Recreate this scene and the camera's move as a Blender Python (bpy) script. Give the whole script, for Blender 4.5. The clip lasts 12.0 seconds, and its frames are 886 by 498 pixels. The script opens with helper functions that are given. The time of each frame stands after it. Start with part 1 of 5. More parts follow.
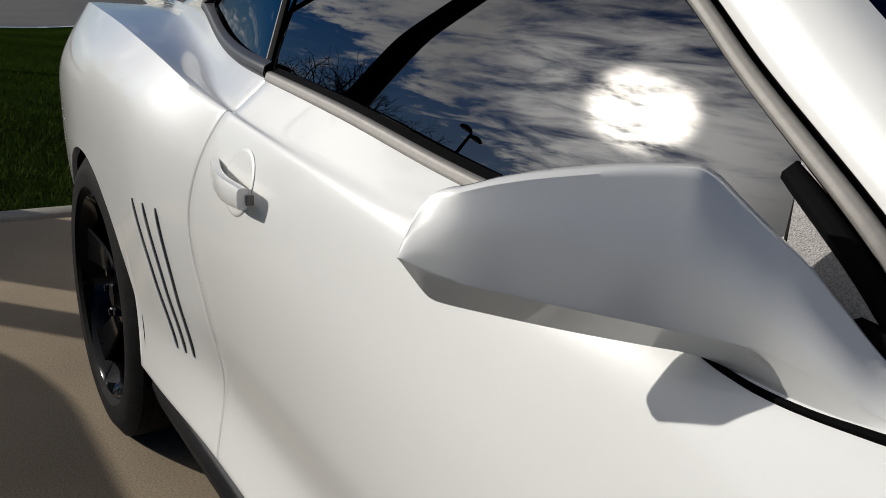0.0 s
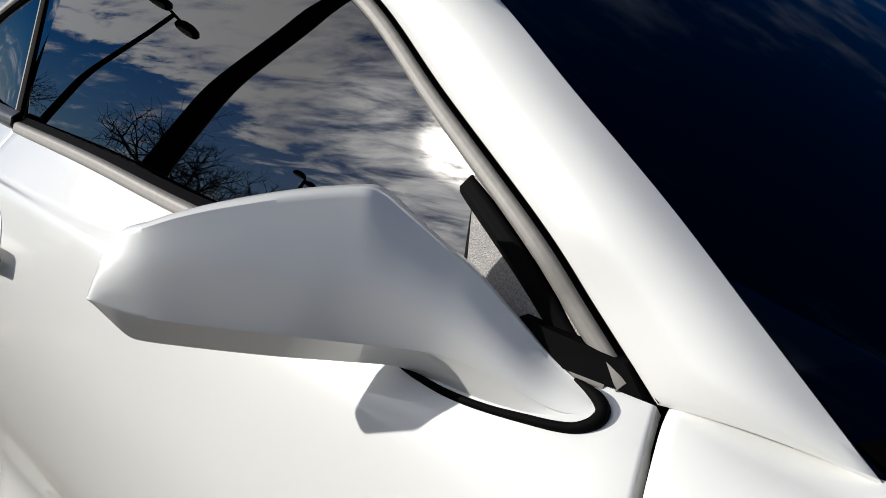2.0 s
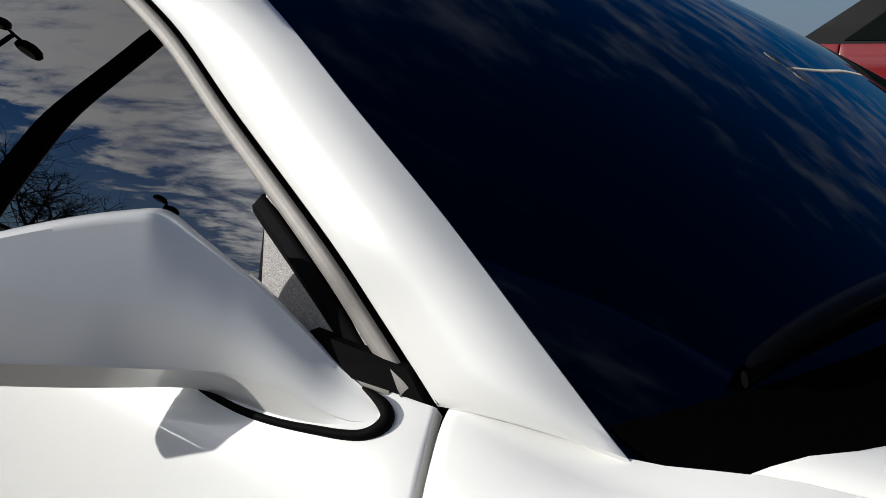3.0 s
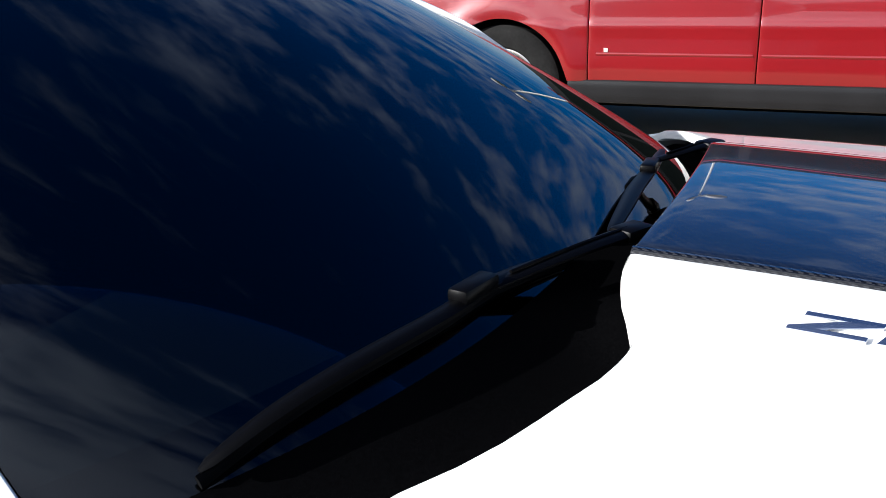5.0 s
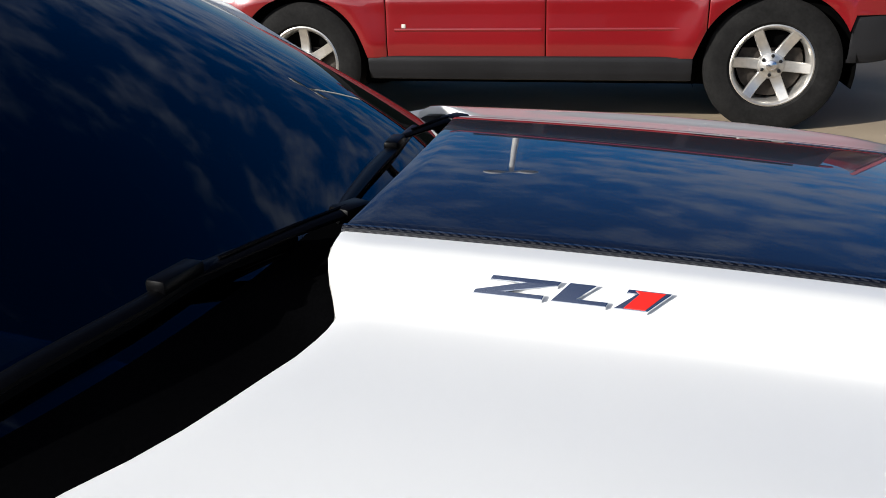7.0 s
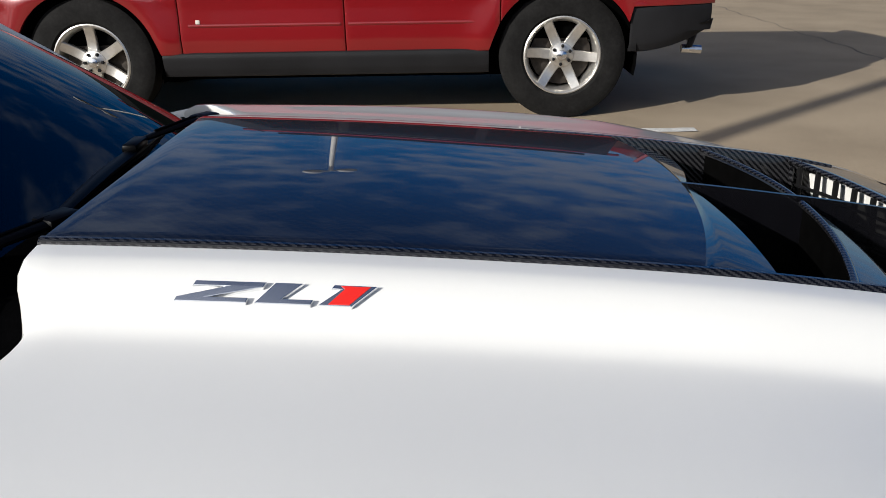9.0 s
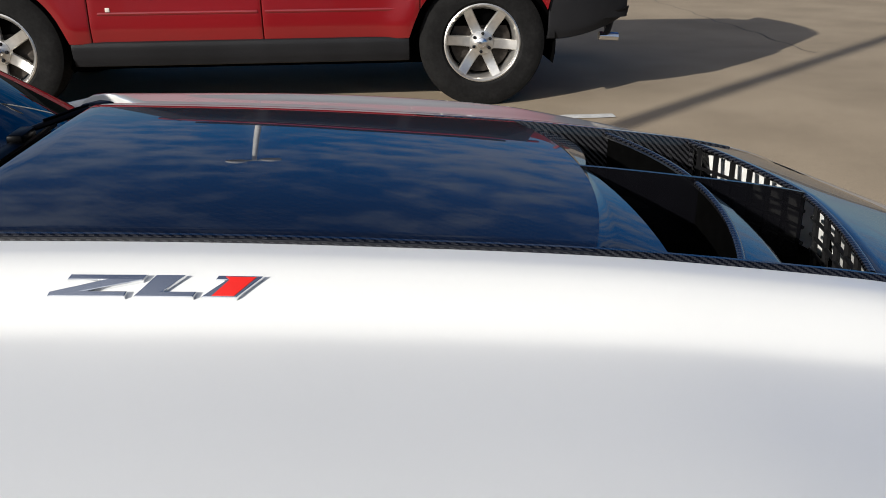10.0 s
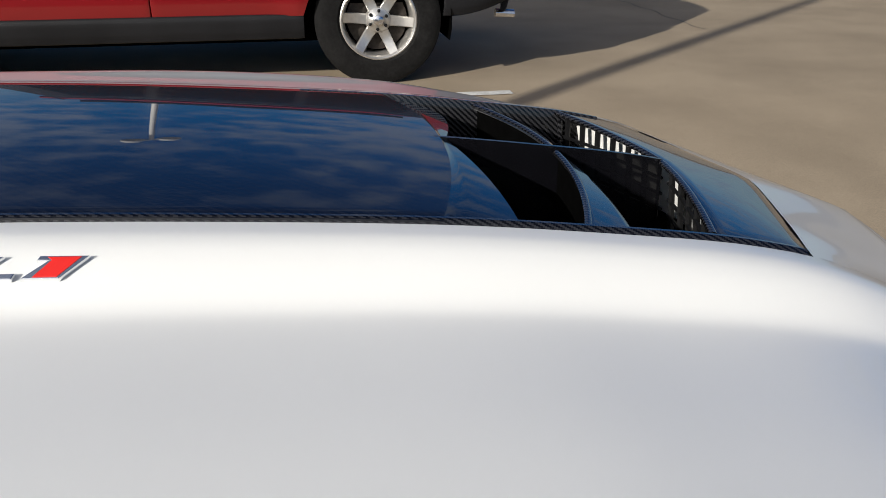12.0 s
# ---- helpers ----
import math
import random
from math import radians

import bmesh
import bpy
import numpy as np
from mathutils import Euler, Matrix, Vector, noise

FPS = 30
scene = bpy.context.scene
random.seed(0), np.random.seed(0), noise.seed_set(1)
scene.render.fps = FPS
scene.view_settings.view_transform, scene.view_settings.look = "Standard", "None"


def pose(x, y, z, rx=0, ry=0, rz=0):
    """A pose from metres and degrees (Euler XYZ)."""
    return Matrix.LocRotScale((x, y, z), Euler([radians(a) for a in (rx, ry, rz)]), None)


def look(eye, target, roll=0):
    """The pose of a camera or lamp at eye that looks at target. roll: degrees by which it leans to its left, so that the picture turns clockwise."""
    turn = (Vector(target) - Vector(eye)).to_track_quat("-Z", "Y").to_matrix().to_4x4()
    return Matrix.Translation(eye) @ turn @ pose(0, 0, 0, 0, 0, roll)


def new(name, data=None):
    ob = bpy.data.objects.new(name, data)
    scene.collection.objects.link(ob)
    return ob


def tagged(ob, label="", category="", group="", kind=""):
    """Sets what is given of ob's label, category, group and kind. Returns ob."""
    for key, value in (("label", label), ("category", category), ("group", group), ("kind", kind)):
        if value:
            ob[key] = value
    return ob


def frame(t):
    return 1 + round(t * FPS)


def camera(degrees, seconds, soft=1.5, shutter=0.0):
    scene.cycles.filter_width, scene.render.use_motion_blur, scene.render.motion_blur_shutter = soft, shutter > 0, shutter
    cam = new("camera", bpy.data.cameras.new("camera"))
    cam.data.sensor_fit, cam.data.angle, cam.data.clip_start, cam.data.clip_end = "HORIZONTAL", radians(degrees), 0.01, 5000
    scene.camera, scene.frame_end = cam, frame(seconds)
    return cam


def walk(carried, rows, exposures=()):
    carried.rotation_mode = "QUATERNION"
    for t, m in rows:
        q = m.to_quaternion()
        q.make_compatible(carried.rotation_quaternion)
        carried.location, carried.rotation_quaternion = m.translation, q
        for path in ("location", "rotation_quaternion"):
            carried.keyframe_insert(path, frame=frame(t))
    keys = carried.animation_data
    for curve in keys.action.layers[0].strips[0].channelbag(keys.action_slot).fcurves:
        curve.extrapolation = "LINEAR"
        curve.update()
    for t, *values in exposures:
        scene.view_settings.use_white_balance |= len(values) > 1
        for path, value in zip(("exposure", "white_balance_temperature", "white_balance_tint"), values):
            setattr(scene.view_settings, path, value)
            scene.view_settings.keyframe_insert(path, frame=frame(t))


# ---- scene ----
# ---- camera and its way ----
cam = camera(55.4, 12.0, soft=0.8)
PATH = [
    (0, (0.7982, -1.3569, 1.1889), (-0.7960, -0.3001, 0.6044), 2.94),
    (0.5, (0.8156, -1.3413, 1.1917), (-0.7495, -0.2266, 0.6366), 2.11),
    (1, (0.8297, -1.3301, 1.1948), (-0.6921, -0.1492, 0.6568), 1.98),
    (1.5, (0.8501, -1.3110, 1.1971), (-0.5985, -0.0346, 0.6750), 1.76),
    (2, (0.8862, -1.2798, 1.1880), (-0.5030, 0.0740, 0.7009), 0.86),
    (2.5, (0.9156, -1.2583, 1.1916), (-0.3859, 0.1808, 0.7069), -0.12),
    (3, (0.9459, -1.2505, 1.1942), (-0.2247, 0.3053, 0.7370), -0.14),
    (3.2, (0.9655, -1.2466, 1.1925), (-0.1663, 0.3436, 0.7561), -0.33),
    (3.5, (0.9814, -1.2305, 1.1950), (-0.0683, 0.4155, 0.7606), -0.64),
    (3.7, (0.9989, -1.2228, 1.2070), (0.0078, 0.4548, 0.7559), -0.92),
    (5.3, (1.2087, -1.1147, 1.3499), (0.4561, 0.6196, 0.6975), -1.93),
    (5.5, (1.2209, -1.1133, 1.3524), (0.5080, 0.6360, 0.6952), -2.19),
    (6, (1.2487, -1.1048, 1.3510), (0.6301, 0.6791, 0.6914), -2.31),
    (6.5, (1.2752, -1.0987, 1.3480), (0.7569, 0.7120, 0.6754), -2.08),
    (7, (1.3024, -1.0983, 1.3393), (0.8835, 0.7303, 0.6460), -1.54),
    (7.5, (1.3365, -1.0968, 1.3366), (1.0264, 0.7494, 0.6327), -1.23),
    (7.7, (1.3555, -1.0980, 1.3364), (1.0961, 0.7539, 0.6272), -1.63),
    (9.3, (1.4304, -1.0685, 1.3346), (1.4533, 0.7990, 0.6190), -0.67),
    (9.5, (1.4381, -1.0677, 1.3324), (1.4973, 0.7959, 0.6089), -0.51),
    (10, (1.4595, -1.0642, 1.3276), (1.5942, 0.7892, 0.5883), -0.59),
    (10.5, (1.4865, -1.0637, 1.3206), (1.6853, 0.7788, 0.5685), -0.47),
    (11, (1.5072, -1.0642, 1.3181), (1.7668, 0.7657, 0.5540), -0.35),
    (11.5, (1.5225, -1.0666, 1.3150), (1.8372, 0.7512, 0.5427), -0.32),
    (12, (1.5267, -1.0667, 1.3147), (1.8615, 0.7430, 0.5320), 0.04),
]
walk(cam, [(t, look(eye, target, roll)) for t, eye, target, roll in PATH],
     exposures=[(0.0, -0.50, 6500, 10), (1.5, -0.30, 6400, 10), (2.5, -0.22, 6350, 10), (3.0, -0.30, 6350, 10), (3.7, -0.5, 6300, 10), (5.3, 1.25, 6150, 10), (5.6, 1.05, 6200, 10),
                (6.2, 0.68, 6300, 10), (7.0, 0.42, 6400, 10), (7.7, 0.28, 6450, 10), (9.5, 0.08, 6450, 10), (10.3, 0.09, 6500, 10), (11.0, 0.03, 6600, 11), (12.0, 0.06, 6550, 10)])

# ---- light: low sun behind the right rear of the car, broken cloud ----
SUN_EL = 22.0
SUN_DIR = Vector((-0.736 * math.cos(radians(SUN_EL)), -0.677 * math.cos(radians(SUN_EL)), math.sin(radians(SUN_EL))))


def make_world():
    w = bpy.data.worlds.new("sky")
    scene.world = w
    w.use_nodes = True
    nt = w.node_tree
    nt.nodes.clear()
    N, L = nt.nodes.new, nt.links.new
    out, bg = N("ShaderNodeOutputWorld"), N("ShaderNodeBackground")
    sky = N("ShaderNodeTexSky")
    sky.sky_type, sky.sun_disc = "NISHITA", False
    sky.sun_elevation = radians(SUN_EL)
    sky.sun_rotation = math.atan2(SUN_DIR.x, SUN_DIR.y)
    sky.air_density, sky.dust_density, sky.ozone_density = 1.0, 0.15, 2.5
    tc, sep = N("ShaderNodeTexCoord"), N("ShaderNodeSeparateXYZ")
    L(tc.outputs["Generated"], sep.inputs[0])
    zc = N("ShaderNodeMath")
    zc.operation = "MAXIMUM"
    zc.inputs[1].default_value = 0.0
    L(sep.outputs["Z"], zc.inputs[0])
    za = N("ShaderNodeMath")
    za.operation = "ADD"
    za.inputs[1].default_value = 0.12
    L(zc.outputs[0], za.inputs[0])
    uv = N("ShaderNodeCombineXYZ")
    for i, ax in enumerate("XY"):
        d = N("ShaderNodeMath")
        d.operation = "DIVIDE"
        L(sep.outputs[ax], d.inputs[0])
        L(za.outputs[0], d.inputs[1])
        L(d.outputs[0], uv.inputs[i])
    mp = N("ShaderNodeMapping")
    mp.inputs["Rotation"].default_value = (0, 0, radians(35))
    mp.inputs["Scale"].default_value = (1.0, 1.25, 1.0)
    L(uv.outputs[0], mp.inputs[0])
    big, small = N("ShaderNodeTexNoise"), N("ShaderNodeTexNoise")
    for n, s, d, r in ((big, 0.8, 3.0, 0.5), (small, 4.2, 9.0, 0.62)):
        n.inputs["Scale"].default_value, n.inputs["Detail"].default_value, n.inputs["Roughness"].default_value = s, d, r
        L(mp.outputs[0], n.inputs["Vector"])
    small.inputs["Distortion"].default_value = 0.35
    # rows of ripples in the deck
    mp2 = N("ShaderNodeMapping")
    mp2.inputs["Rotation"].default_value = (0, 0, radians(-24))
    mp2.inputs["Scale"].default_value = (0.8, 2.3, 1.0)
    L(uv.outputs[0], mp2.inputs[0])
    L(mp2.outputs[0], small.inputs["Vector"])
    # soft heaps on the far side
    puff = N("ShaderNodeTexNoise")
    puff.inputs["Scale"].default_value, puff.inputs["Detail"].default_value, puff.inputs["Roughness"].default_value = 5.5, 6.0, 0.55
    L(mp.outputs[0], puff.inputs["Vector"])
    which = N("ShaderNodeMapRange")
    which.inputs["From Min"].default_value, which.inputs["From Max"].default_value = 0.3, 0.9
    flat = N("ShaderNodeSeparateXYZ")
    L(uv.outputs[0], flat.inputs[0])
    L(flat.outputs["Y"], which.inputs["Value"])
    grainy = N("ShaderNodeMix")
    L(which.outputs[0], grainy.inputs[0])
    L(small.outputs["Fac"], grainy.inputs[2])
    L(puff.outputs["Fac"], grainy.inputs[3])
    a = N("ShaderNodeMath")
    a.operation = "MULTIPLY_ADD"
    a.inputs[1].default_value = 0.9
    L(big.outputs["Fac"], a.inputs[0])
    L(grainy.outputs[0], a.inputs[2])
    ramp = N("ShaderNodeMapRange")
    ramp.interpolation_type = "SMOOTHSTEP"
    ramp.inputs["From Min"].default_value, ramp.inputs["From Max"].default_value = 0.785, 1.14
    nrm = N("ShaderNodeVectorMath")
    nrm.operation = "NORMALIZE"
    L(tc.outputs["Generated"], nrm.inputs[0])
    dot = N("ShaderNodeVectorMath")
    dot.operation = "DOT_PRODUCT"
    dot.inputs[1].default_value = SUN_DIR
    L(nrm.outputs[0], dot.inputs[0])

    def math_node(kind, p, q):
        n = N("ShaderNodeMath")
        n.operation = kind
        for i, v in enumerate((p, q)):
            if isinstance(v, (int, float)):
                n.inputs[i].default_value = v
            else:
                L(v, n.inputs[i])
        return n.outputs[0]

    def fade(value, a0, a1, b0=0.0, b1=1.0):
        n = N("ShaderNodeMapRange")
        n.interpolation_type = "SMOOTHSTEP"
        for k, v in (("From Min", a0), ("From Max", a1), ("To Min", b0), ("To Max", b1)):
            n.inputs[k].default_value = v
        L(value, n.inputs["Value"])
        return n.outputs[0]
    # where the cloud lies on its flat sheet: a deck on the sun side with a firm edge, a thin band on the far side
    ragged_u = math_node("ADD", flat.outputs["X"], math_node("MULTIPLY", math_node("SUBTRACT", small.outputs["Fac"], 0.5), 1.1))
    deck = math_node("MULTIPLY", fade(ragged_u, -2.55, -2.1), math_node("MULTIPLY", fade(flat.outputs["Y"], -0.35, 0.4, 1.0, 0.0), fade(flat.outputs["X"], 0.2, 1.2, 1.0, 0.0)))
    band = math_node("MULTIPLY", fade(flat.outputs["Y"], 1.15, 1.65), fade(flat.outputs["Y"], 2.5, 3.6, 1.0, 0.55))
    bias = math_node("ADD", math_node("MULTIPLY", deck, 0.325), math_node("MULTIPLY", band, 0.18))
    cover = math_node("ADD", a.outputs[0], math_node("SUBTRACT", bias, 0.19))
    L(cover, ramp.inputs["Value"])
    # brightness of the cloud grows towards the sun
    glow = N("ShaderNodeMapRange")
    glow.interpolation_type = "SMOOTHSTEP"
    for k, v in (("From Min", 0.25), ("From Max", 0.98), ("To Min", 9.5), ("To Max", 37.0)):
        glow.inputs[k].default_value = v
    L(dot.outputs["Value"], glow.inputs["Value"])
    halo = N("ShaderNodeMapRange")
    halo.interpolation_type = "SMOOTHERSTEP"
    for k, v in (("From Min", 0.9962), ("From Max", 1.0), ("To Min", 0.0), ("To Max", 30.0)):
        halo.inputs[k].default_value = v
    L(dot.outputs["Value"], halo.inputs["Value"])
    tone = N("ShaderNodeMix")
    tone.data_type = "RGBA"
    tone.inputs[6].default_value, tone.inputs[7].default_value = (0.56, 0.70, 1.0, 1), (1.0, 0.98, 0.95, 1)
    warm = N("ShaderNodeMapRange")
    warm.inputs["From Min"].default_value, warm.inputs["From Max"].default_value = 0.1, 0.98
    L(dot.outputs["Value"], warm.inputs["Value"])
    L(warm.outputs[0], tone.inputs[0])
    cc = N("ShaderNodeVectorMath")
    cc.operation = "SCALE"
    L(tone.outputs[2], cc.inputs[0])
    L(math_node("ADD", glow.outputs[0], fade(dot.outputs["Value"], 0.975, 0.9995, 0.0, 60.0)), cc.inputs["Scale"])
    sc = N("ShaderNodeMath")
    sc.operation = "MULTIPLY"
    sc.inputs[1].default_value = 0.92
    L(ramp.outputs[0], sc.inputs[0])
    mix = N("ShaderNodeMix")
    mix.data_type = "RGBA"
    L(sc.outputs[0], mix.inputs[0])
    hsv = N("ShaderNodeHueSaturation")
    hsv.inputs["Hue"].default_value, hsv.inputs["Saturation"].default_value = 0.518, 1.65
    hsv.inputs["Value"].default_value = 1.65
    L(sky.outputs[0], hsv.inputs["Color"])
    # hazy pale blue just over the horizon
    haze = N("ShaderNodeMix")
    haze.data_type = "RGBA"
    haze.inputs[7].default_value = (4.2, 6.2, 9.5, 1)
    L(fade(zc.outputs[0], 0.0, 0.2, 0.85, 0.0), haze.inputs[0])
    L(hsv.outputs[0], haze.inputs[6])
    L(haze.outputs[2], mix.inputs[6])
    L(cc.outputs[0], mix.inputs[7])
    veil = N("ShaderNodeVectorMath")
    veil.operation = "SCALE"
    veil.inputs[0].default_value = (1.0, 0.93, 0.82)
    ragged = N("ShaderNodeMapRange")
    for k, v in (("From Min", 0.40), ("From Max", 0.60), ("To Min", 0.0), ("To Max", 1.2)):
        ragged.inputs[k].default_value = v
    L(math_node("ADD", math_node("MULTIPLY", puff.outputs["Fac"], 0.6), math_node("MULTIPLY", small.outputs["Fac"], 0.4)), ragged.inputs["Value"])
    torn = N("ShaderNodeMath")
    torn.operation = "MULTIPLY"
    L(math_node("MULTIPLY", halo.outputs[0], halo.outputs[0]), torn.inputs[0])
    L(ragged.outputs[0], torn.inputs[1])
    L(torn.outputs[0], veil.inputs["Scale"])
    tot = N("ShaderNodeVectorMath")
    tot.operation = "ADD"
    # the sky pales towards the horizon
    low = N("ShaderNodeMapRange")
    low.interpolation_type = "SMOOTHSTEP"
    for k, v in (("From Min", 0.0), ("From Max", 0.75), ("To Min", 1.3), ("To Max", 0.95)):
        low.inputs[k].default_value = v
    L(zc.outputs[0], low.inputs["Value"])
    pale = N("ShaderNodeVectorMath")
    pale.operation = "SCALE"
    L(mix.outputs[2], pale.inputs[0])
    L(low.outputs[0], pale.inputs["Scale"])
    L(pale.outputs[0], tot.inputs[0])
    L(veil.outputs[0], tot.inputs[1])
    L(tot.outputs[0], bg.inputs[0])
    bg.inputs[1].default_value = 0.030
    L(bg.outputs[0], out.inputs[0])


make_world()
sun_data = bpy.data.lights.new("sun", "SUN")
sun_data.energy, sun_data.angle, sun_data.color = 5.0, radians(0.6), (1.0, 0.965, 0.91)
sun = new("sun", sun_data)
sun.matrix_world = look(SUN_DIR * 50, (0, 0, 0))

# ---- materials ----


def mat(name, base, rough=0.5, metal=0.0, coat=0.0, coat_rough=0.03, grain=0.0, grain_scale=40.0, stain=0.0, stain_scale=2.0, bump=0.0, bump_scale=200.0, spec=0.5, ior=1.5, random_shade=0.0):
    m = bpy.data.materials.new(name)
    m.use_nodes = True
    nt = m.node_tree
    N, L = nt.nodes.new, nt.links.new
    b = nt.nodes["Principled BSDF"]
    b.inputs["Base Color"].default_value = (*base, 1)
    b.inputs["Roughness"].default_value = rough
    b.inputs["Metallic"].default_value = metal
    b.inputs["Coat Weight"].default_value = coat
    b.inputs["Coat Roughness"].default_value = coat_rough
    b.inputs["Specular IOR Level"].default_value = spec
    b.inputs["IOR"].default_value = ior
    tc = N("ShaderNodeTexCoord")
    col = None
    for amount, scale in ((stain, stain_scale), (grain, grain_scale)):
        if amount:
            n = N("ShaderNodeTexNoise")
            n.inputs["Scale"].default_value, n.inputs["Detail"].default_value = scale, 6.0
            L(tc.outputs["Object"], n.inputs["Vector"])
            r = N("ShaderNodeMapRange")
            r.inputs["From Min"].default_value, r.inputs["From Max"].default_value = 0.3, 0.7
            r.inputs["To Min"].default_value, r.inputs["To Max"].default_value = 1 - amount, 1 + amount
            L(n.outputs["Fac"], r.inputs["Value"])
            s = N("ShaderNodeVectorMath")
            s.operation = "SCALE"
            if col is None:
                s.inputs[0].default_value = base
            else:
                L(col, s.inputs[0])
            L(r.outputs[0], s.inputs["Scale"])
            col = s.outputs[0]
    if random_shade:
        oi = N("ShaderNodeObjectInfo")
        r = N("ShaderNodeMapRange")
        r.inputs["To Min"].default_value, r.inputs["To Max"].default_value = 1 - random_shade, 1 + random_shade
        L(oi.outputs["Random"], r.inputs["Value"])
        s = N("ShaderNodeVectorMath")
        s.operation = "SCALE"
        if col is None:
            s.inputs[0].default_value = base
        else:
            L(col, s.inputs[0])
        L(r.outputs[0], s.inputs["Scale"])
        col = s.outputs[0]
    if col is not None:
        L(col, b.inputs["Base Color"])
    if bump:
        n = N("ShaderNodeTexNoise")
        n.inputs["Scale"].default_value, n.inputs["Detail"].default_value = bump_scale, 4.0
        L(tc.outputs["Object"], n.inputs["Vector"])
        bp = N("ShaderNodeBump")
        bp.inputs["Strength"].default_value, bp.inputs["Distance"].default_value = bump, 0.002
        L(n.outputs["Fac"], bp.inputs["Height"])
        L(bp.outputs[0], b.inputs["Normal"])
    return m


def glass_mat(name, tint, ior):
    m = bpy.data.materials.new(name)
    m.use_nodes = True
    nt = m.node_tree
    N, L = nt.nodes.new, nt.links.new
    nt.nodes.remove(nt.nodes["Principled BSDF"])
    out = nt.nodes["Material Output"]
    tr, gl, fr, mx = N("ShaderNodeBsdfTransparent"), N("ShaderNodeBsdfGlossy"), N("ShaderNodeFresnel"), N("ShaderNodeMixShader")
    tr.inputs[0].default_value = (*tint, 1)
    gl.inputs["Roughness"].default_value = 0.0
    fr.inputs[0].default_value = ior
    L(fr.outputs[0], mx.inputs[0])
    L(tr.outputs[0], mx.inputs[1])
    L(gl.outputs[0], mx.inputs[2])
    L(mx.outputs[0], out.inputs[0])
    return m


def carbon_mat(name, dark, light, r0, r1, tows=300.0):
    """Two-by-two twill weave under clear lacquer, 5 mm tows."""
    m = mat(name, (0.02, 0.021, 0.024), rough=0.35, coat=1.0, coat_rough=0.01, spec=0.15)
    m.node_tree.nodes["Principled BSDF"].inputs["Coat IOR"].default_value = 1.5
    nt = m.node_tree
    N, L = nt.nodes.new, nt.links.new
    b = nt.nodes["Principled BSDF"]
    tc = N("ShaderNodeTexCoord")
    sep = N("ShaderNodeSeparateXYZ")
    L(tc.outputs["Object"], sep.inputs[0])

    def op(kind, a, b2):
        n = N("ShaderNodeMath")
        n.operation = kind
        for i, v in enumerate((a, b2)):
            if isinstance(v, (int, float)):
                n.inputs[i].default_value = v
            else:
                L(v, n.inputs[i])
        return n.outputs[0]
    fx = op("FLOOR", op("MULTIPLY", sep.outputs["X"], tows), 0.0)
    fy = op("FLOOR", op("MULTIPLY", op("ADD", sep.outputs["Y"], sep.outputs["Z"]), tows), 0.0)
    w = op("LESS_THAN", op("FLOORED_MODULO", op("ADD", fx, fy), 4.0), 1.5)
    ramp = N("ShaderNodeMix")
    ramp.data_type = "RGBA"
    ramp.inputs[6].default_value, ramp.inputs[7].default_value = (dark, dark, dark * 1.2, 1), (light, light, light * 1.1, 1)
    L(w, ramp.inputs[0])
    L(ramp.outputs[2], b.inputs["Base Color"])
    rr = N("ShaderNodeMapRange")
    rr.inputs["To Min"].default_value, rr.inputs["To Max"].default_value = r0, r1
    L(w, rr.inputs["Value"])
    L(rr.outputs[0], b.inputs["Roughness"])
    return m


PAINT = mat("white_paint", (0.80, 0.795, 0.755), rough=0.32, coat=1.0, coat_rough=0.02, stain=0.012, stain_scale=3.0, bump=0.015, bump_scale=900)
CARBON = carbon_mat("carbon_weave", 0.005, 0.010, 0.18, 0.22)
CARBON_RAW = carbon_mat("raw_carbon_weave", 0.003, 0.022, 0.25, 0.5, 420.0)
BLACK_LACQUER = mat("black_lacquer", (0.003, 0.003, 0.004), rough=0.25, coat=0.5, grain=0.1, spec=0.2)
BLACK_GLOSS = mat("black_gloss_plastic", (0.012, 0.012, 0.014), rough=0.12, coat=0.6, grain=0.1)
BLACK = mat("black_plastic", (0.006, 0.006, 0.0065), rough=0.5, grain=0.2, grain_scale=300, bump=0.15, bump_scale=1500, spec=0.2)
# near-black for black parts, and as painted shade inside gaps, arches and vents
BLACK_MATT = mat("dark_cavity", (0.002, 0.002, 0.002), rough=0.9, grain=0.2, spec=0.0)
RUBBER = mat("seal_rubber", (0.003, 0.003, 0.0032), rough=0.65, grain=0.15, spec=0.03)
TRIM = mat("satin_grey_trim", (0.20, 0.187, 0.168), rough=0.55, metal=0.2, spec=0.5, grain=0.08, grain_scale=120)
SATIN_BLACK = mat("satin_black_moulding", (0.022, 0.022, 0.024), rough=0.4, grain=0.1, grain_scale=200)
SAIL = mat("grained_plastic", (0.24, 0.22, 0.20), rough=0.45, grain=0.5, grain_scale=700, bump=0.45, bump_scale=900, spec=1.0)
CHROME = mat("chrome", (0.80, 0.81, 0.83), rough=0.20, metal=1.0, grain=0.03)
RED_FILL = mat("red_enamel", (0.72, 0.02, 0.012), rough=0.3, coat=0.8, grain=0.04)
TYRE = mat("tyre_rubber", (0.010, 0.0098, 0.0095), rough=0.75, grain=0.25, grain_scale=60, stain=0.25, stain_scale=9, bump=0.3, bump_scale=400, spec=0.08)
RIM_BLACK = mat("black_alloy", (0.0025, 0.0025, 0.003), rough=0.10, coat=0.2, grain=0.1, spec=0.12)
RIM_SILVER = mat("silver_alloy", (0.62, 0.60, 0.56), rough=0.32, metal=0.85, grain=0.06, stain=0.12, stain_scale=14)
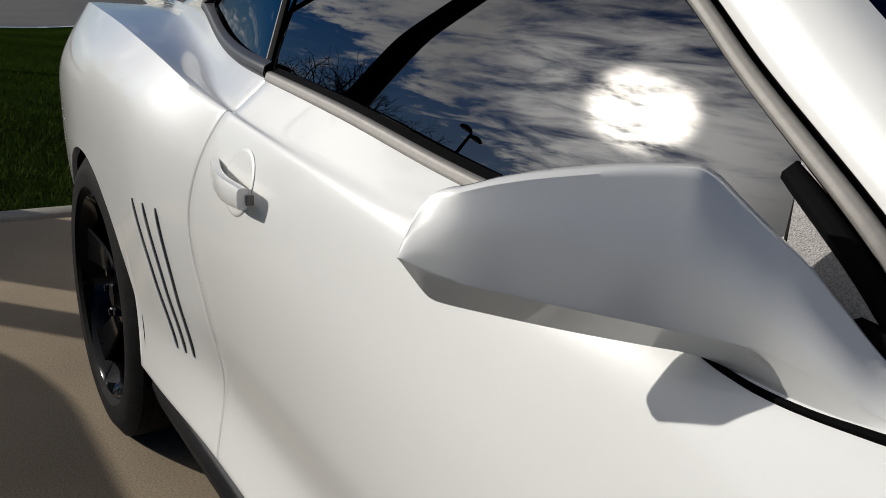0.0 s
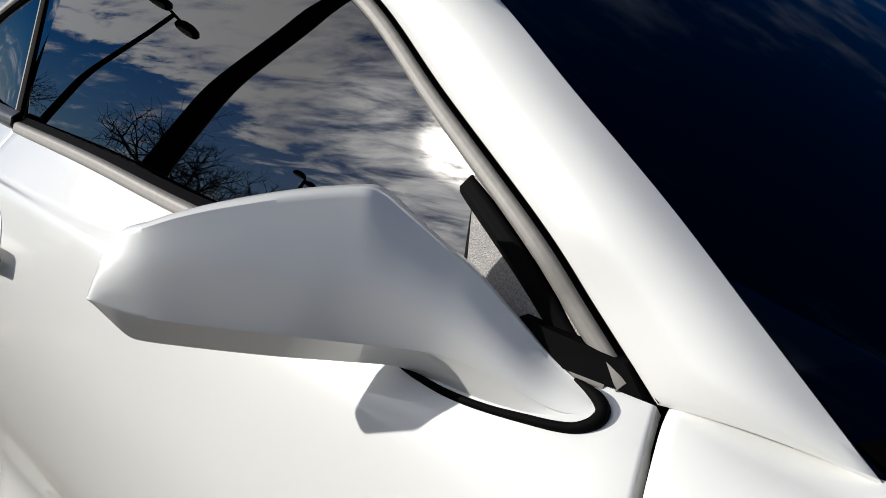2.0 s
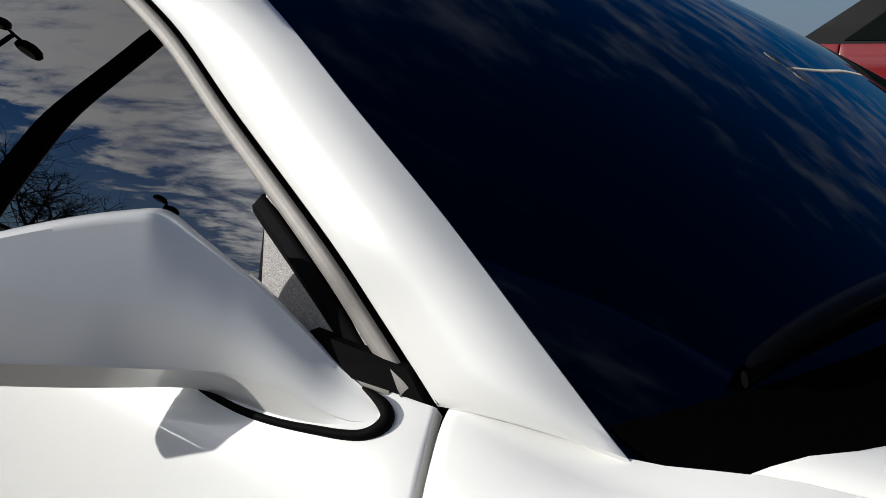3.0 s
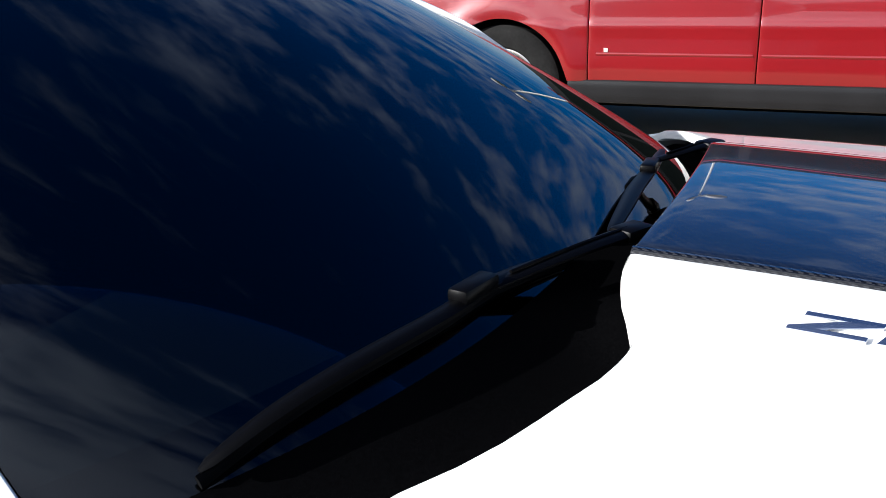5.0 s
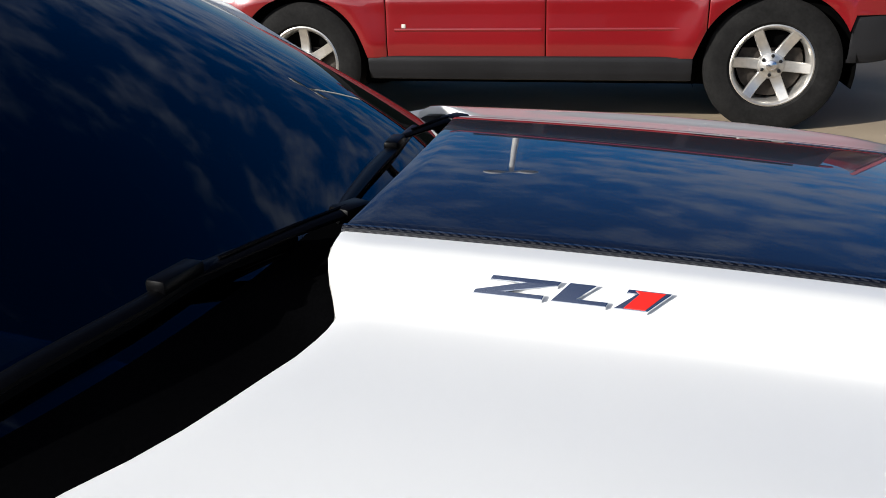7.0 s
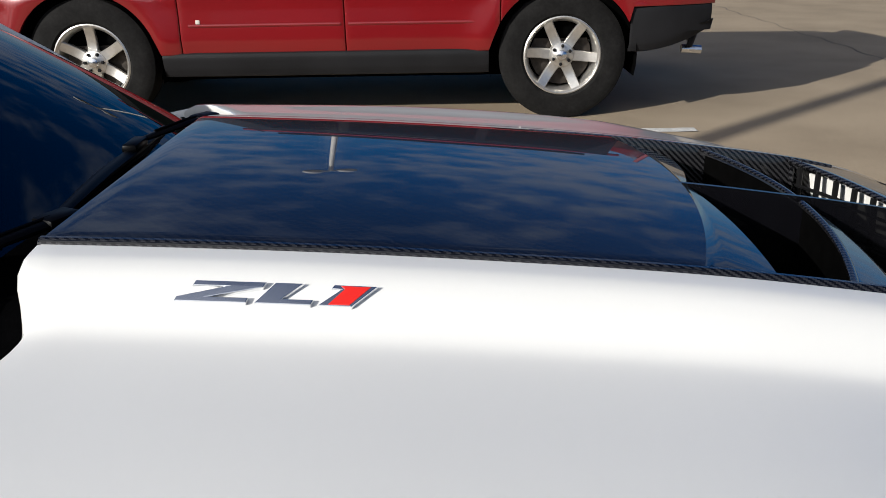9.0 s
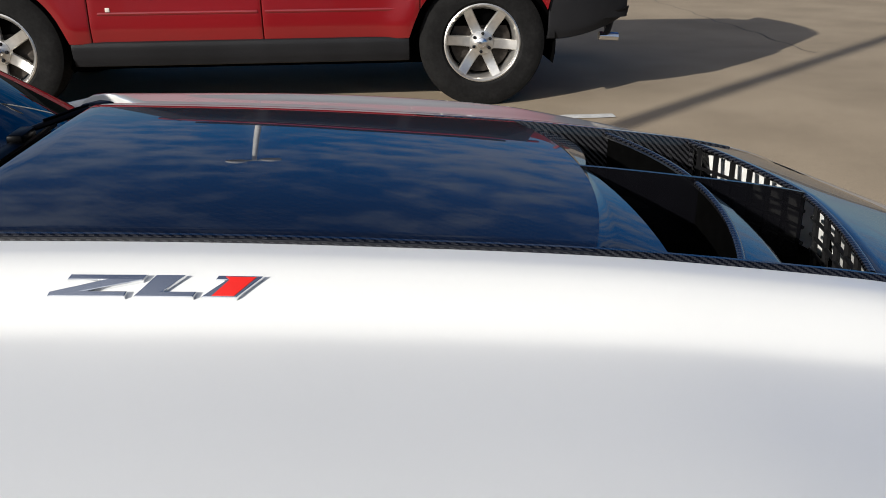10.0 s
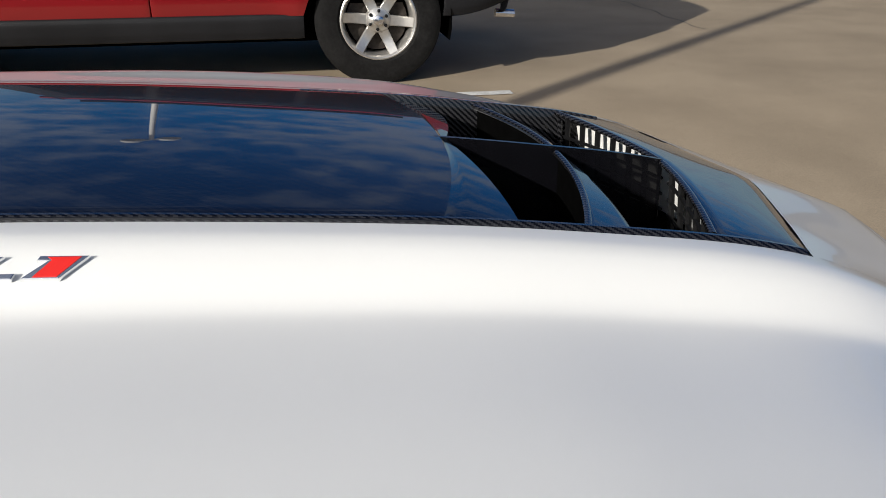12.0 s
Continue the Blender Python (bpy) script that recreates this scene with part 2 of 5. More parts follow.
DISC = mat("brake_iron", (0.05, 0.042, 0.035), rough=0.5, metal=0.7, grain=0.2, stain=0.25, stain_scale=20)
RED_PAINT = mat("red_metallic_paint", (0.185, 0.0025, 0.005), rough=0.3, metal=0.1, coat=1.0, coat_rough=0.02, stain=0.05, stain_scale=2.0, grain=0.06, grain_scale=900)
CLADDING = mat("grey_cladding", (0.013, 0.013, 0.014), rough=0.5, grain=0.18, grain_scale=200, stain=0.2, stain_scale=4, bump=0.2, bump_scale=1200, spec=0.12)
GLASS_SIDE = glass_mat("tinted_side_glass", (0.03, 0.034, 0.04), 2.4)
GLASS_SHIELD = glass_mat("windscreen_glass", (0.30, 0.35, 0.40), 1.58)
GLASS_DARK = mat("privacy_glass", (0.003, 0.0045, 0.004), rough=0.08, spec=0.06, grain=0.05)
INTERIOR = mat("interior_black", (0.008, 0.008, 0.009), rough=0.6, grain=0.15, grain_scale=200, bump=0.2, bump_scale=800, spec=0.1)
DASH_M = mat("dash_vinyl", (0.006, 0.009, 0.010), rough=0.7, grain=0.15, grain_scale=200, bump=0.2, bump_scale=800, spec=0.1)
INTERIOR_LIGHT = mat("slat_edge_plastic", (0.5, 0.5, 0.5), rough=0.4, grain=0.1)
COWL_M = mat("cowl_plastic", (0.0016, 0.0016, 0.0018), rough=0.7, grain=0.2, grain_scale=300, bump=0.15, bump_scale=1500, spec=0.0)
WIPER_M = mat("wiper_black", (0.0015, 0.0015, 0.0018), rough=0.38, grain=0.2, grain_scale=300, spec=0.07)
LENS = mat("clear_lens", (0.6, 0.55, 0.48), rough=0.2, coat=1.0, grain=0.1)
PALE_POLE = mat("pale_painted_steel", (0.62, 0.60, 0.56), rough=0.5, grain=0.06, stain=0.1, stain_scale=1.5)
DARK_POLE = mat("dark_painted_steel", (0.012, 0.010, 0.009), rough=0.8, grain=0.15, stain=0.2, stain_scale=3, spec=0.05)
BARK = mat("bark", (0.07, 0.055, 0.042), rough=0.9, grain=0.3, stain=0.2)
CONCRETE_K = mat("kerb_concrete", (0.34, 0.31, 0.26), rough=0.85, grain=0.12, grain_scale=90, stain=0.18, stain_scale=2.5, bump=0.4, bump_scale=300, spec=0.1)
LINE_PAINT = mat("worn_white_paint", (0.55, 0.54, 0.50), rough=0.8, grain=0.2, grain_scale=60, stain=0.2, stain_scale=6)
GRASS_M = mat("grass_blade", (0.062, 0.082, 0.018), rough=0.8, grain=0.4, grain_scale=8, stain=0.45, stain_scale=0.9, spec=0.0)
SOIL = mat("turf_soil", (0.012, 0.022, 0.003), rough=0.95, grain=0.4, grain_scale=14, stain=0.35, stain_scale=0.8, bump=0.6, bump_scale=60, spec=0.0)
ROAD_M = mat("road_asphalt", (0.055, 0.052, 0.048), rough=0.9, grain=0.2, grain_scale=80, stain=0.15, stain_scale=0.5)
LOT_M = mat("lot_concrete", (0.32, 0.257, 0.180), rough=0.9, grain=0.24, grain_scale=170, stain=0.14, stain_scale=1.3, bump=0.4, bump_scale=220, spec=0.05)

# ---- mesh helpers ----


def curve(*knots):
    """A smooth function through (x, y) knots that never overshoots."""
    xs, ys = [float(k[0]) for k in knots], [float(k[1]) for k in knots]
    n = len(xs)
    h = [xs[i + 1] - xs[i] for i in range(n - 1)]
    dl = [(ys[i + 1] - ys[i]) / h[i] for i in range(n - 1)]
    m = [dl[0]] + [0.0] * (n - 2) + [dl[-1]]
    for i in range(1, n - 1):
        if dl[i - 1] * dl[i] > 0:
            w1, w2 = 2 * h[i] + h[i - 1], h[i] + 2 * h[i - 1]
            m[i] = (w1 + w2) / (w1 / dl[i - 1] + w2 / dl[i])

    def at(x):
        x = min(max(x, xs[0]), xs[-1])
        i = 0
        while i < n - 2 and x > xs[i + 1]:
            i += 1
        t = (x - xs[i]) / h[i]
        t2, t3 = t * t, t * t * t
        return (2 * t3 - 3 * t2 + 1) * ys[i] + (t3 - 2 * t2 + t) * h[i] * m[i] + (3 * t2 - 2 * t3) * ys[i + 1] + (t3 - t2) * h[i] * m[i + 1]
    return at


def soft_curve(*knots):
    """The same, with its bends spread over some 15 cm so that panels stay fair."""
    f = curve(*knots)
    a, b = knots[0][0], knots[-1][0]
    xs = np.linspace(a, b, 500)
    v = np.array([f(x) for x in xs])
    n = 60
    k = np.exp(-0.5 * (np.arange(-n, n + 1) * (b - a) / 499 / 0.075) ** 2)
    pad = np.concatenate([2 * v[0] - v[n:0:-1], v, 2 * v[-1] - v[-2:-n - 2:-1]])
    w = np.convolve(pad, k / k.sum(), mode="valid")
    return lambda x: float(np.interp(x, xs, w))


def mesh_of(name, verts, faces, material, smooth=True, sharp=35):
    me = bpy.data.meshes.new(name)
    me.from_pydata([tuple(v) for v in verts], [], faces)
    me.materials.append(material)
    if smooth:
        me.shade_smooth()
        me.set_sharp_from_angle(angle=radians(sharp))
    me.validate()
    return me


def part(name, me, parent, label=""):
    ob = new(name, me)
    ob.parent = parent
    if label:
        tagged(ob, label)
    return ob


def thing(name, at=(0, 0, 0), label="", category="", group="", kind=""):
    ob = new(name)
    ob.location = at
    return tagged(ob, label, category, group, kind)


def steps(n, edge=0.02):
    s = [0.0, edge * 0.35, edge] + [edge + (1 - 2 * edge) * i / n for i in range(1, n)] + [1 - edge, 1 - edge * 0.35, 1.0]
    return s


def sheet(name, fn, nu, nv, material, th=0.006, roll=0.003, face=(0, 0, 1), edge=0.02, sharp=40):
    """A panel: fn(u, v) gives its outer face, which looks towards face; its borders roll inwards and it has thickness th."""
    us, vs = steps(nu, edge), steps(nv, edge)
    P = np.array([[fn(u, v) for v in vs] for u in us], float)
    du, dv = np.gradient(P, axis=0), np.gradient(P, axis=1)
    n = np.cross(du, dv)
    n /= np.linalg.norm(n, axis=2)[:, :, None] + 1e-12
    flip = float((n.reshape(-1, 3) @ np.array(face, float)).mean()) < 0
    if flip:
        n = -n
    drop = np.zeros(P.shape[:2])
    drop[[0, -1], :] = roll
    drop[:, [0, -1]] = roll
    drop[[1, -2], 1:-1] = np.maximum(drop[[1, -2], 1:-1], roll * 0.3)
    drop[1:-1, [1, -2]] = np.maximum(drop[1:-1, [1, -2]], roll * 0.3)
    top = P - n * drop[:, :, None]
    low = P - n * (th + roll)
    a, b = P.shape[:2]
    V = np.concatenate([top.reshape(-1, 3), low.reshape(-1, 3)])
    o = a * b
    F = []
    for i in range(a - 1):
        for j in range(b - 1):
            q = (i * b + j, (i + 1) * b + j, (i + 1) * b + j + 1, i * b + j + 1)
            F.append(q[::-1] if flip else q)
            q2 = tuple(k + o for k in q)
            F.append(q2 if flip else q2[::-1])
    ring = [i * b for i in range(a)] + [(a - 1) * b + j for j in range(1, b)] + [i * b + b - 1 for i in range(a - 2, -1, -1)] + [j for j in range(b - 2, 0, -1)]
    for k in range(len(ring)):
        p, q = ring[k], ring[(k + 1) % len(ring)]
        f = (q, p, p + o, q + o)
        F.append(f[::-1] if flip else f)
    return mesh_of(name, V, F, material, sharp=sharp)


def lathe(name, profile, material, seg=48, axis="Y", close=False, sharp=35):
    """Profile of (radius, along) turned round an axis."""
    V, F, n = [], [], len(profile)
    for i in range(seg):
        a = 2 * math.pi * i / seg
        for r, h in profile:
            c, s = r * math.cos(a), r * math.sin(a)
            V.append((c, h, s) if axis == "Y" else (c, s, h) if axis == "Z" else (h, c, s))
    m = n if close else n - 1
    for i in range(seg):
        for j in range(m):
            a, b = i * n + j, i * n + (j + 1) % n
            c, d = ((i + 1) % seg) * n + (j + 1) % n, ((i + 1) % seg) * n + j
            F.append((a, b, c, d))
    me = mesh_of(name, V, F, material, sharp=sharp)
    bm = bmesh.new()
    bm.from_mesh(me)
    bmesh.ops.recalc_face_normals(bm, faces=bm.faces)
    bm.to_mesh(me)
    bm.free()
    return me


def tube(name, path, radii, material, seg=10, flat=1.0, up=(0, 0, 1), sharp=50):
    """A tapering round or flattened bar along a path."""
    P = [Vector(p) for p in path]
    V, F = [], []
    for i, p in enumerate(P):
        d = (P[min(i + 1, len(P) - 1)] - P[max(i - 1, 0)]).normalized()
        side = d.cross(Vector(up))
        side = side.normalized() if side.length > 1e-4 else d.orthogonal().normalized()
        top = side.cross(d).normalized()
        r = radii[i] if isinstance(radii, (list, tuple)) else radii
        for k in range(seg):
            a = 2 * math.pi * (k + 0.5) / seg
            V.append(p + side * r * math.cos(a) + top * r * flat * math.sin(a))
    for i in range(len(P) - 1):
        for k in range(seg):
            F.append((i * seg + k, i * seg + (k + 1) % seg, (i + 1) * seg + (k + 1) % seg, (i + 1) * seg + k))
    F.append(tuple(range(seg))[::-1])
    F.append(tuple((len(P) - 1) * seg + k for k in range(seg)))
    me = mesh_of(name, V, F, material, sharp=sharp)
    return me


def block(name, size, material, at=(0, 0, 0), bevel=0.004, rot=None, taper=1.0):
    bm = bmesh.new()
    bmesh.ops.create_cube(bm, size=1.0)
    for v in bm.verts:
        k = taper if v.co.z > 0 else 1.0
        v.co = Vector((v.co.x * size[0] * k, v.co.y * size[1] * k, v.co.z * size[2]))
    if bevel:
        bmesh.ops.bevel(bm, geom=bm.edges[:], offset=bevel, segments=2, affect="EDGES", profile=0.5)
    if rot is not None:
        bmesh.ops.transform(bm, matrix=rot.to_4x4(), verts=bm.verts)
    bmesh.ops.translate(bm, vec=at, verts=bm.verts)
    me = bpy.data.meshes.new(name)
    bm.to_mesh(me)
    bm.free()
    me.materials.append(material)
    me.shade_smooth()
    me.set_sharp_from_angle(angle=radians(40))
    return me


def prism(name, outline, height, material, place, bevel=0.0):
    """A flat outline (u, v) pushed up by height; place(u, v, h) sets it into the world."""
    bm = bmesh.new()
    vs = [bm.verts.new((u, v, 0)) for u, v in outline]
    f = bm.faces.new(vs)
    r = bmesh.ops.extrude_face_region(bm, geom=[f])
    top = [g for g in r["geom"] if isinstance(g, bmesh.types.BMVert)]
    for v in top:
        v.co.z = height
    bmesh.ops.recalc_face_normals(bm, faces=bm.faces)
    if bevel:
        te = [e for e in bm.edges if all(abs(v.co.z - height) < 1e-6 for v in e.verts)]
        bmesh.ops.bevel(bm, geom=te, offset=bevel, segments=2, affect="EDGES", profile=0.5)
    bmesh.ops.triangulate(bm, faces=[f for f in bm.faces if len(f.verts) > 4])
    for v in bm.verts:
        v.co = Vector(place(v.co.x, v.co.y, v.co.z))
    me = bpy.data.meshes.new(name)
    bm.to_mesh(me)
    bm.free()
    me.materials.append(material)
    return me


# ---- ground ----


def rise(y):
    """The lot climbs gently from the white car towards the red one."""
    t = min(max((y - 1.1) / 3.0, 0.0), 1.0)
    return 0.152 * t * t * (3 - 2 * t)


KERB_X = -3.70


def make_ground():
    ys = [-900, -300, -120, -60, -30, -15, -8, -4, -2, 0, 1.1] + [1.1 + 3.0 * i / 12 for i in range(1, 13)] + [5, 7, 10, 16, 30, 60, 120, 300, 900]
    xs = [KERB_X - 0.02, -2, 0, 2, 4, 7, 12, 20, 40, 90, 300, 900]
    V = [(x, y, rise(y)) for x in xs for y in ys]
    n = len(ys)
    F = [(i * n + j, (i + 1) * n + j, (i + 1) * n + j + 1, i * n + j + 1) for i in range(len(xs) - 1) for j in range(n - 1)]
    tagged(new("ground", mesh_of("ground", V, F, LOT_M)), "tan weathered concrete parking lot with fine grit", "ground", kind="structure")
    # turf strip behind the kerb, road beyond it
    xs2 = [-900, -400, -150, -60, -30.0, -19.6]
    V = [(x, y, rise(y) + (0.02 if x > -19.7 else 0.0)) for x in xs2 for y in ys]
    F = [(i * n + j, (i + 1) * n + j, (i + 1) * n + j + 1, i * n + j + 1) for i in range(len(xs2) - 1) for j in range(n - 1)]
    tagged(new("road", mesh_of("road", V, F, ROAD_M)), "dark asphalt road beyond the turf strip", "road", kind="structure")
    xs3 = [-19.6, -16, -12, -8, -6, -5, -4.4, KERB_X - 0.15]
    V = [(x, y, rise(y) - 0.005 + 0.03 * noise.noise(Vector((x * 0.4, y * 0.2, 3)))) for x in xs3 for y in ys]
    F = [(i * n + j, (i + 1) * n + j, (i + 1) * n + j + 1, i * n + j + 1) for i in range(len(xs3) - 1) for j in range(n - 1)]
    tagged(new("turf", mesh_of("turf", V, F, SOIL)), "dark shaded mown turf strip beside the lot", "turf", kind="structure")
    # blades near the car
    rng = np.random.default_rng(4)
    V, F = [], []
    for k in range(60000):
        x = KERB_X - 0.2 - abs(rng.normal(0, 1)) * 3.2
        y = rng.uniform(-3.5, 4.5)
        z = rise(y) - 0.012 + 0.03 * noise.noise(Vector((x * 0.4, y * 0.2, 3)))
        a, h, w = rng.uniform(0, 6.28), rng.uniform(0.03, 0.07), rng.uniform(0.002, 0.005)
        dx, dy = math.cos(a), math.sin(a)
        lx, ly = rng.normal(0, 0.03), rng.normal(0, 0.03)
        i = len(V)
        V += [(x - dx * w, y - dy * w, z), (x + dx * w, y + dy * w, z), (x + lx, y + ly, z + h)]
        F.append((i, i + 1, i + 2))
    tagged(new("grass", mesh_of("grass", V, F, GRASS_M, smooth=False)), "short dark green grass blades on the strip", "grass", kind="stuff")
    # kerb stones
    kerb = thing("kerb", (0, 0, 0), "pale worn concrete kerb along the turf", "kerb", kind="structure")
    y = -9.0
    k = 0
    while y < 12:
        me = block("kerb_stone", (0.15, 2.985, 0.30), CONCRETE_K, (0, 0, 0), bevel=0.018)
        ob = part("kerb_stone", me, kerb)
        ob.location = (KERB_X - 0.075, y + 1.5, rise(y + 1.5) - 0.128 + (0.004 if k % 2 else 0.0))
        y += 3.0
        k += 1
    # worn bay line end
    V, F = [], []
    line = thing("parking_line", (0, 0, 0), "short worn white bay marking on the concrete", "marking", kind="structure")
    V = [(2.2 + 0.07 * i, 4.0 + 0.05 * (j - 0.5) * 2 + 0.004 * math.sin(i * 2.1 + j), rise(4.05) + 0.004) for i in range(11) for j in (0, 1)]
    F = [(2 * i, 2 * i + 2, 2 * i + 3, 2 * i + 1) for i in range(10)]
    part("painted_stripe", mesh_of("painted_stripe", V, F, LINE_PAINT, smooth=False), line)
    # shrinkage joints of the slab
    for name, x0, y0, x1, y1 in (("slab_joint", 5.30, 6.2, 5.42, 14.0),):
        d = Vector((x1 - x0, y1 - y0, 0))
        nrm = Vector((-d.y, d.x, 0)).normalized() * 0.005
        V, F = [], []
        for i in range(41):
            p = Vector((x0, y0, 0)) + d * (i / 40)
            w = 0.03 * math.sin(i * 1.7) + 0.02 * math.sin(i * 0.6)
            p += Vector((-d.y, d.x, 0)).normalized() * w
            z = rise(p.y) + 0.003
            V += [tuple(p - nrm) [:2] + (z,), tuple(p + nrm)[:2] + (z,)]
        F = [(2 * i, 2 * i + 2, 2 * i + 3, 2 * i + 1) for i in range(40)]
        tagged(new(name, mesh_of(name, V, F, ROAD_M, smooth=False)), "dark tarred crack across the concrete", "joint", kind="structure")


make_ground()

# ---- the white car: shape of the upper body ----
ZC = curve((0.4, 1.06), (0.62, 1.059), (0.82, 1.056), (1.01, 1.050), (1.26, 1.039), (1.51, 1.022), (1.68, 1.007), (1.86, 0.984), (1.99, 0.964), (2.09, 0.941), (2.2, 0.912), (2.3, 0.878), (2.37, 0.845), (2.42, 0.79))
DY = curve((0, 0.010), (0.20, 0.007), (0.295, 0.0), (0.328, -0.002), (0.342, -0.007), (0.37, -0.0235), (0.394, -0.0390), (0.404, -0.0435), (0.416, -0.0463), (0.45, -0.0498), (0.50, -0.053), (0.55, -0.055), (0.65, -0.062), (0.75, -0.073), (0.80, -0.087), (0.832, -0.101), (0.862, -0.127), (0.887, -0.165), (0.91, -0.22), (0.93, -0.31))
NOSE = curve((0, 2.392), (0.3, 2.357), (0.55, 2.29), (0.8, 2.12), (0.93, 1.90))
REAR = curve((0.297, 1.006), (0.345, 1.010), (0.385, 1.028), (0.41, 1.036), (0.457, 1.029), (0.523, 1.007), (0.59, 0.983), (0.64, 0.958), (0.68, 0.932), (0.726, 0.908), (0.756, 0.884), (0.78, 0.856), (0.794, 0.827), (0.80, 0.810))


def nose_fall(x, a):
    """The sides drop away from the centre line ahead of the insert."""
    t = min(1.0, max(0.0, (x - 2.06) / 0.27))
    return 0.034 * t * t * (3 - 2 * t) * min(1.0, a / 0.28) ** 1.3


def top_z(x, y):
    """Height of hood and wings over the plan."""
    a = abs(y)
    pull = max(0.0, x - 1.75) * 0.05 * min(1.0, max(0.0, (a - 0.35) / 0.4))
    dip = 0.020 * math.exp(-(((x - 0.745) / 0.075) ** 2)) * min(1.0, max(0.0, (0.875 - a) / 0.05)) if a > 0.79 else 0.0
    swell = 0.014 * math.exp(-(((x - 1.45) / 0.48) ** 2)) * min(1.0, max(0.0, (a - 0.70) / 0.10)) * min(1.0, max(0.0, (0.93 - a) / 0.06))
    return ZC(x) + DY(a) - pull - dip + swell - nose_fall(x, a)


HALF = 0.294  # half width of the carbon insert


def insert_front(y):
    return 2.170 - 0.087 * (math.sqrt((y / HALF) ** 2 + 0.012) - 0.11) / 0.896


car = thing("sports_car", (0, 0, 0), "white two-door sports coupe with a woven carbon hood insert", "car")


def hood_mesh():
    """One skin round the insert: both sides and the front, swept over a plan grid with the insert left open."""
    ys = sorted({round(v, 5) for v in [HALF + 0.003, 0.302, 0.308, 0.318, 0.33, 0.345, 0.36, 0.375, 0.388, 0.394, 0.40, 0.405, 0.41, 0.416, 0.43, 0.45, 0.48, 0.52, 0.56, 0.60, 0.64, 0.68, 0.72, 0.75, 0.77, 0.785, 0.793, 0.797]})
    V, F = [], []

    def add(p):
        V.append(p)
        return len(V) - 1
    rows = {}
    for s in (-1, 1):
        cols = []
        for y in ys:
            x0, x1 = REAR(y), NOSE(y) - 0.035
            tt = [0.0, 0.002, 0.006] + [i / 40 for i in range(1, 40)] + [0.994, 0.998, 1.0]
            col = []
            for t in tt:
                x = x0 + (x1 - x0) * t
                z = top_z(x, y)
                if t in (0.0, 1.0):
                    z -= 0.005
                elif t in (0.002, 0.998):
                    z -= 0.0012
                if y == 0.797:
                    z -= 0.005
                elif y == 0.793:
                    z -= 0.0012
                col.append((x, s * y, z))
            cols.append(col)
        idx = [[add(p) for p in c] for c in cols]
        for i in range(len(idx) - 1):
            for j in range(len(idx[0]) - 1):
                q = (idx[i][j], idx[i][j + 1], idx[i + 1][j + 1], idx[i + 1][j])
                F.append(q if s > 0 else q[::-1])
        # skirt round the border
        for line in (idx[-1], [c[0] for c in idx], [c[-1] for c in idx]):
            low = [add((V[k][0], V[k][1], V[k][2] - 0.014)) for k in line]
            for k in range(len(line) - 1):
                F.append((line[k], line[k + 1], low[k + 1], low[k]))
    # front field between the halves
    n = 28
    yy = [-(HALF + 0.003) + 2 * (HALF + 0.003) * i / n for i in range(n + 1)]
    idx = []
    for y in yy:
        x0 = insert_front(min(abs(y), HALF)) + 0.004
        x1 = NOSE(abs(y)) - 0.035
        idx.append([add((x0 + (x1 - x0) * t, y, top_z(x0 + (x1 - x0) * t, y) - (0.005 if t == 1 else 0))) for t in [k / 12 for k in range(13)]])
    for i in range(n):
        for j in range(12):
            F.append((idx[i][j], idx[i][j + 1], idx[i + 1][j + 1], idx[i + 1][j]))
    me = mesh_of("hood", V, F, PAINT, sharp=30)
    bm = bmesh.new()
    bm.from_mesh(me)
    bmesh.ops.remove_doubles(bm, verts=bm.verts, dist=0.0015)
    bmesh.ops.recalc_face_normals(bm, faces=bm.faces)
    bm.to_mesh(me)
    bm.free()
    me.shade_smooth()
    me.set_sharp_from_angle(angle=radians(38))
    return me


hood = part("hood", hood_mesh(), car, "glossy white hood with a raised centre")


# carbon insert: solid rear panel, rim, centre rib, louvres, front panel with lattice
def inset_z(x, y):
    return ZC(x) + 0.003 + 0.010 * (1 - (y / HALF) ** 2) - nose_fall(x, abs(y))


def panel_end(y):
    return 1.722 - 0.05 * (y / HALF) ** 2


def rear_of_insert(y):
    return 1.008 + 0.012 * (1 - (y / HALF) ** 2)


def fin_x(y):
    return 1.879 - 0.055 * (y / HALF) ** 2


def front_x(y):
    return 2.036 - 0.066 * abs(y / HALF) ** 1.4


IN = HALF - 0.014


def insert_panel(u, v):
    y = -HALF + 2 * HALF * v
    x0, x1 = rear_of_insert(y), panel_end(y)
    if u <= 0.8:
        x = x0 + (x1 - x0) * u / 0.8
        return (x, y, inset_z(x, y))
    t = (u - 0.8) / 0.2
    yy = max(-IN, min(IN, y))
    k = 0.06 + 0.94 * abs(yy) / IN
    return (x1 + 0.088 * t * k, yy, inset_z(x1, y) - 0.030 * t * k - 0.002)


def louvre(s):
    def fn(u, v):
        y = s * (0.004 + (IN - 0.004) * v)
        x0 = fin_x(y)
        k = 0.10 + 0.90 * abs(y) / IN
        return (x0 + 0.060 * u * k, y, inset_z(x0, y) - 0.008 - 0.022 * u * k)
    return fn


def front_panel(u, v):
    y = -HALF + 2 * HALF * v
    x0, x1 = front_x(y), insert_front(y) + 0.0025
    x = x0 + (x1 - x0) * u
    return (x, y, inset_z(x, y) - 0.002)


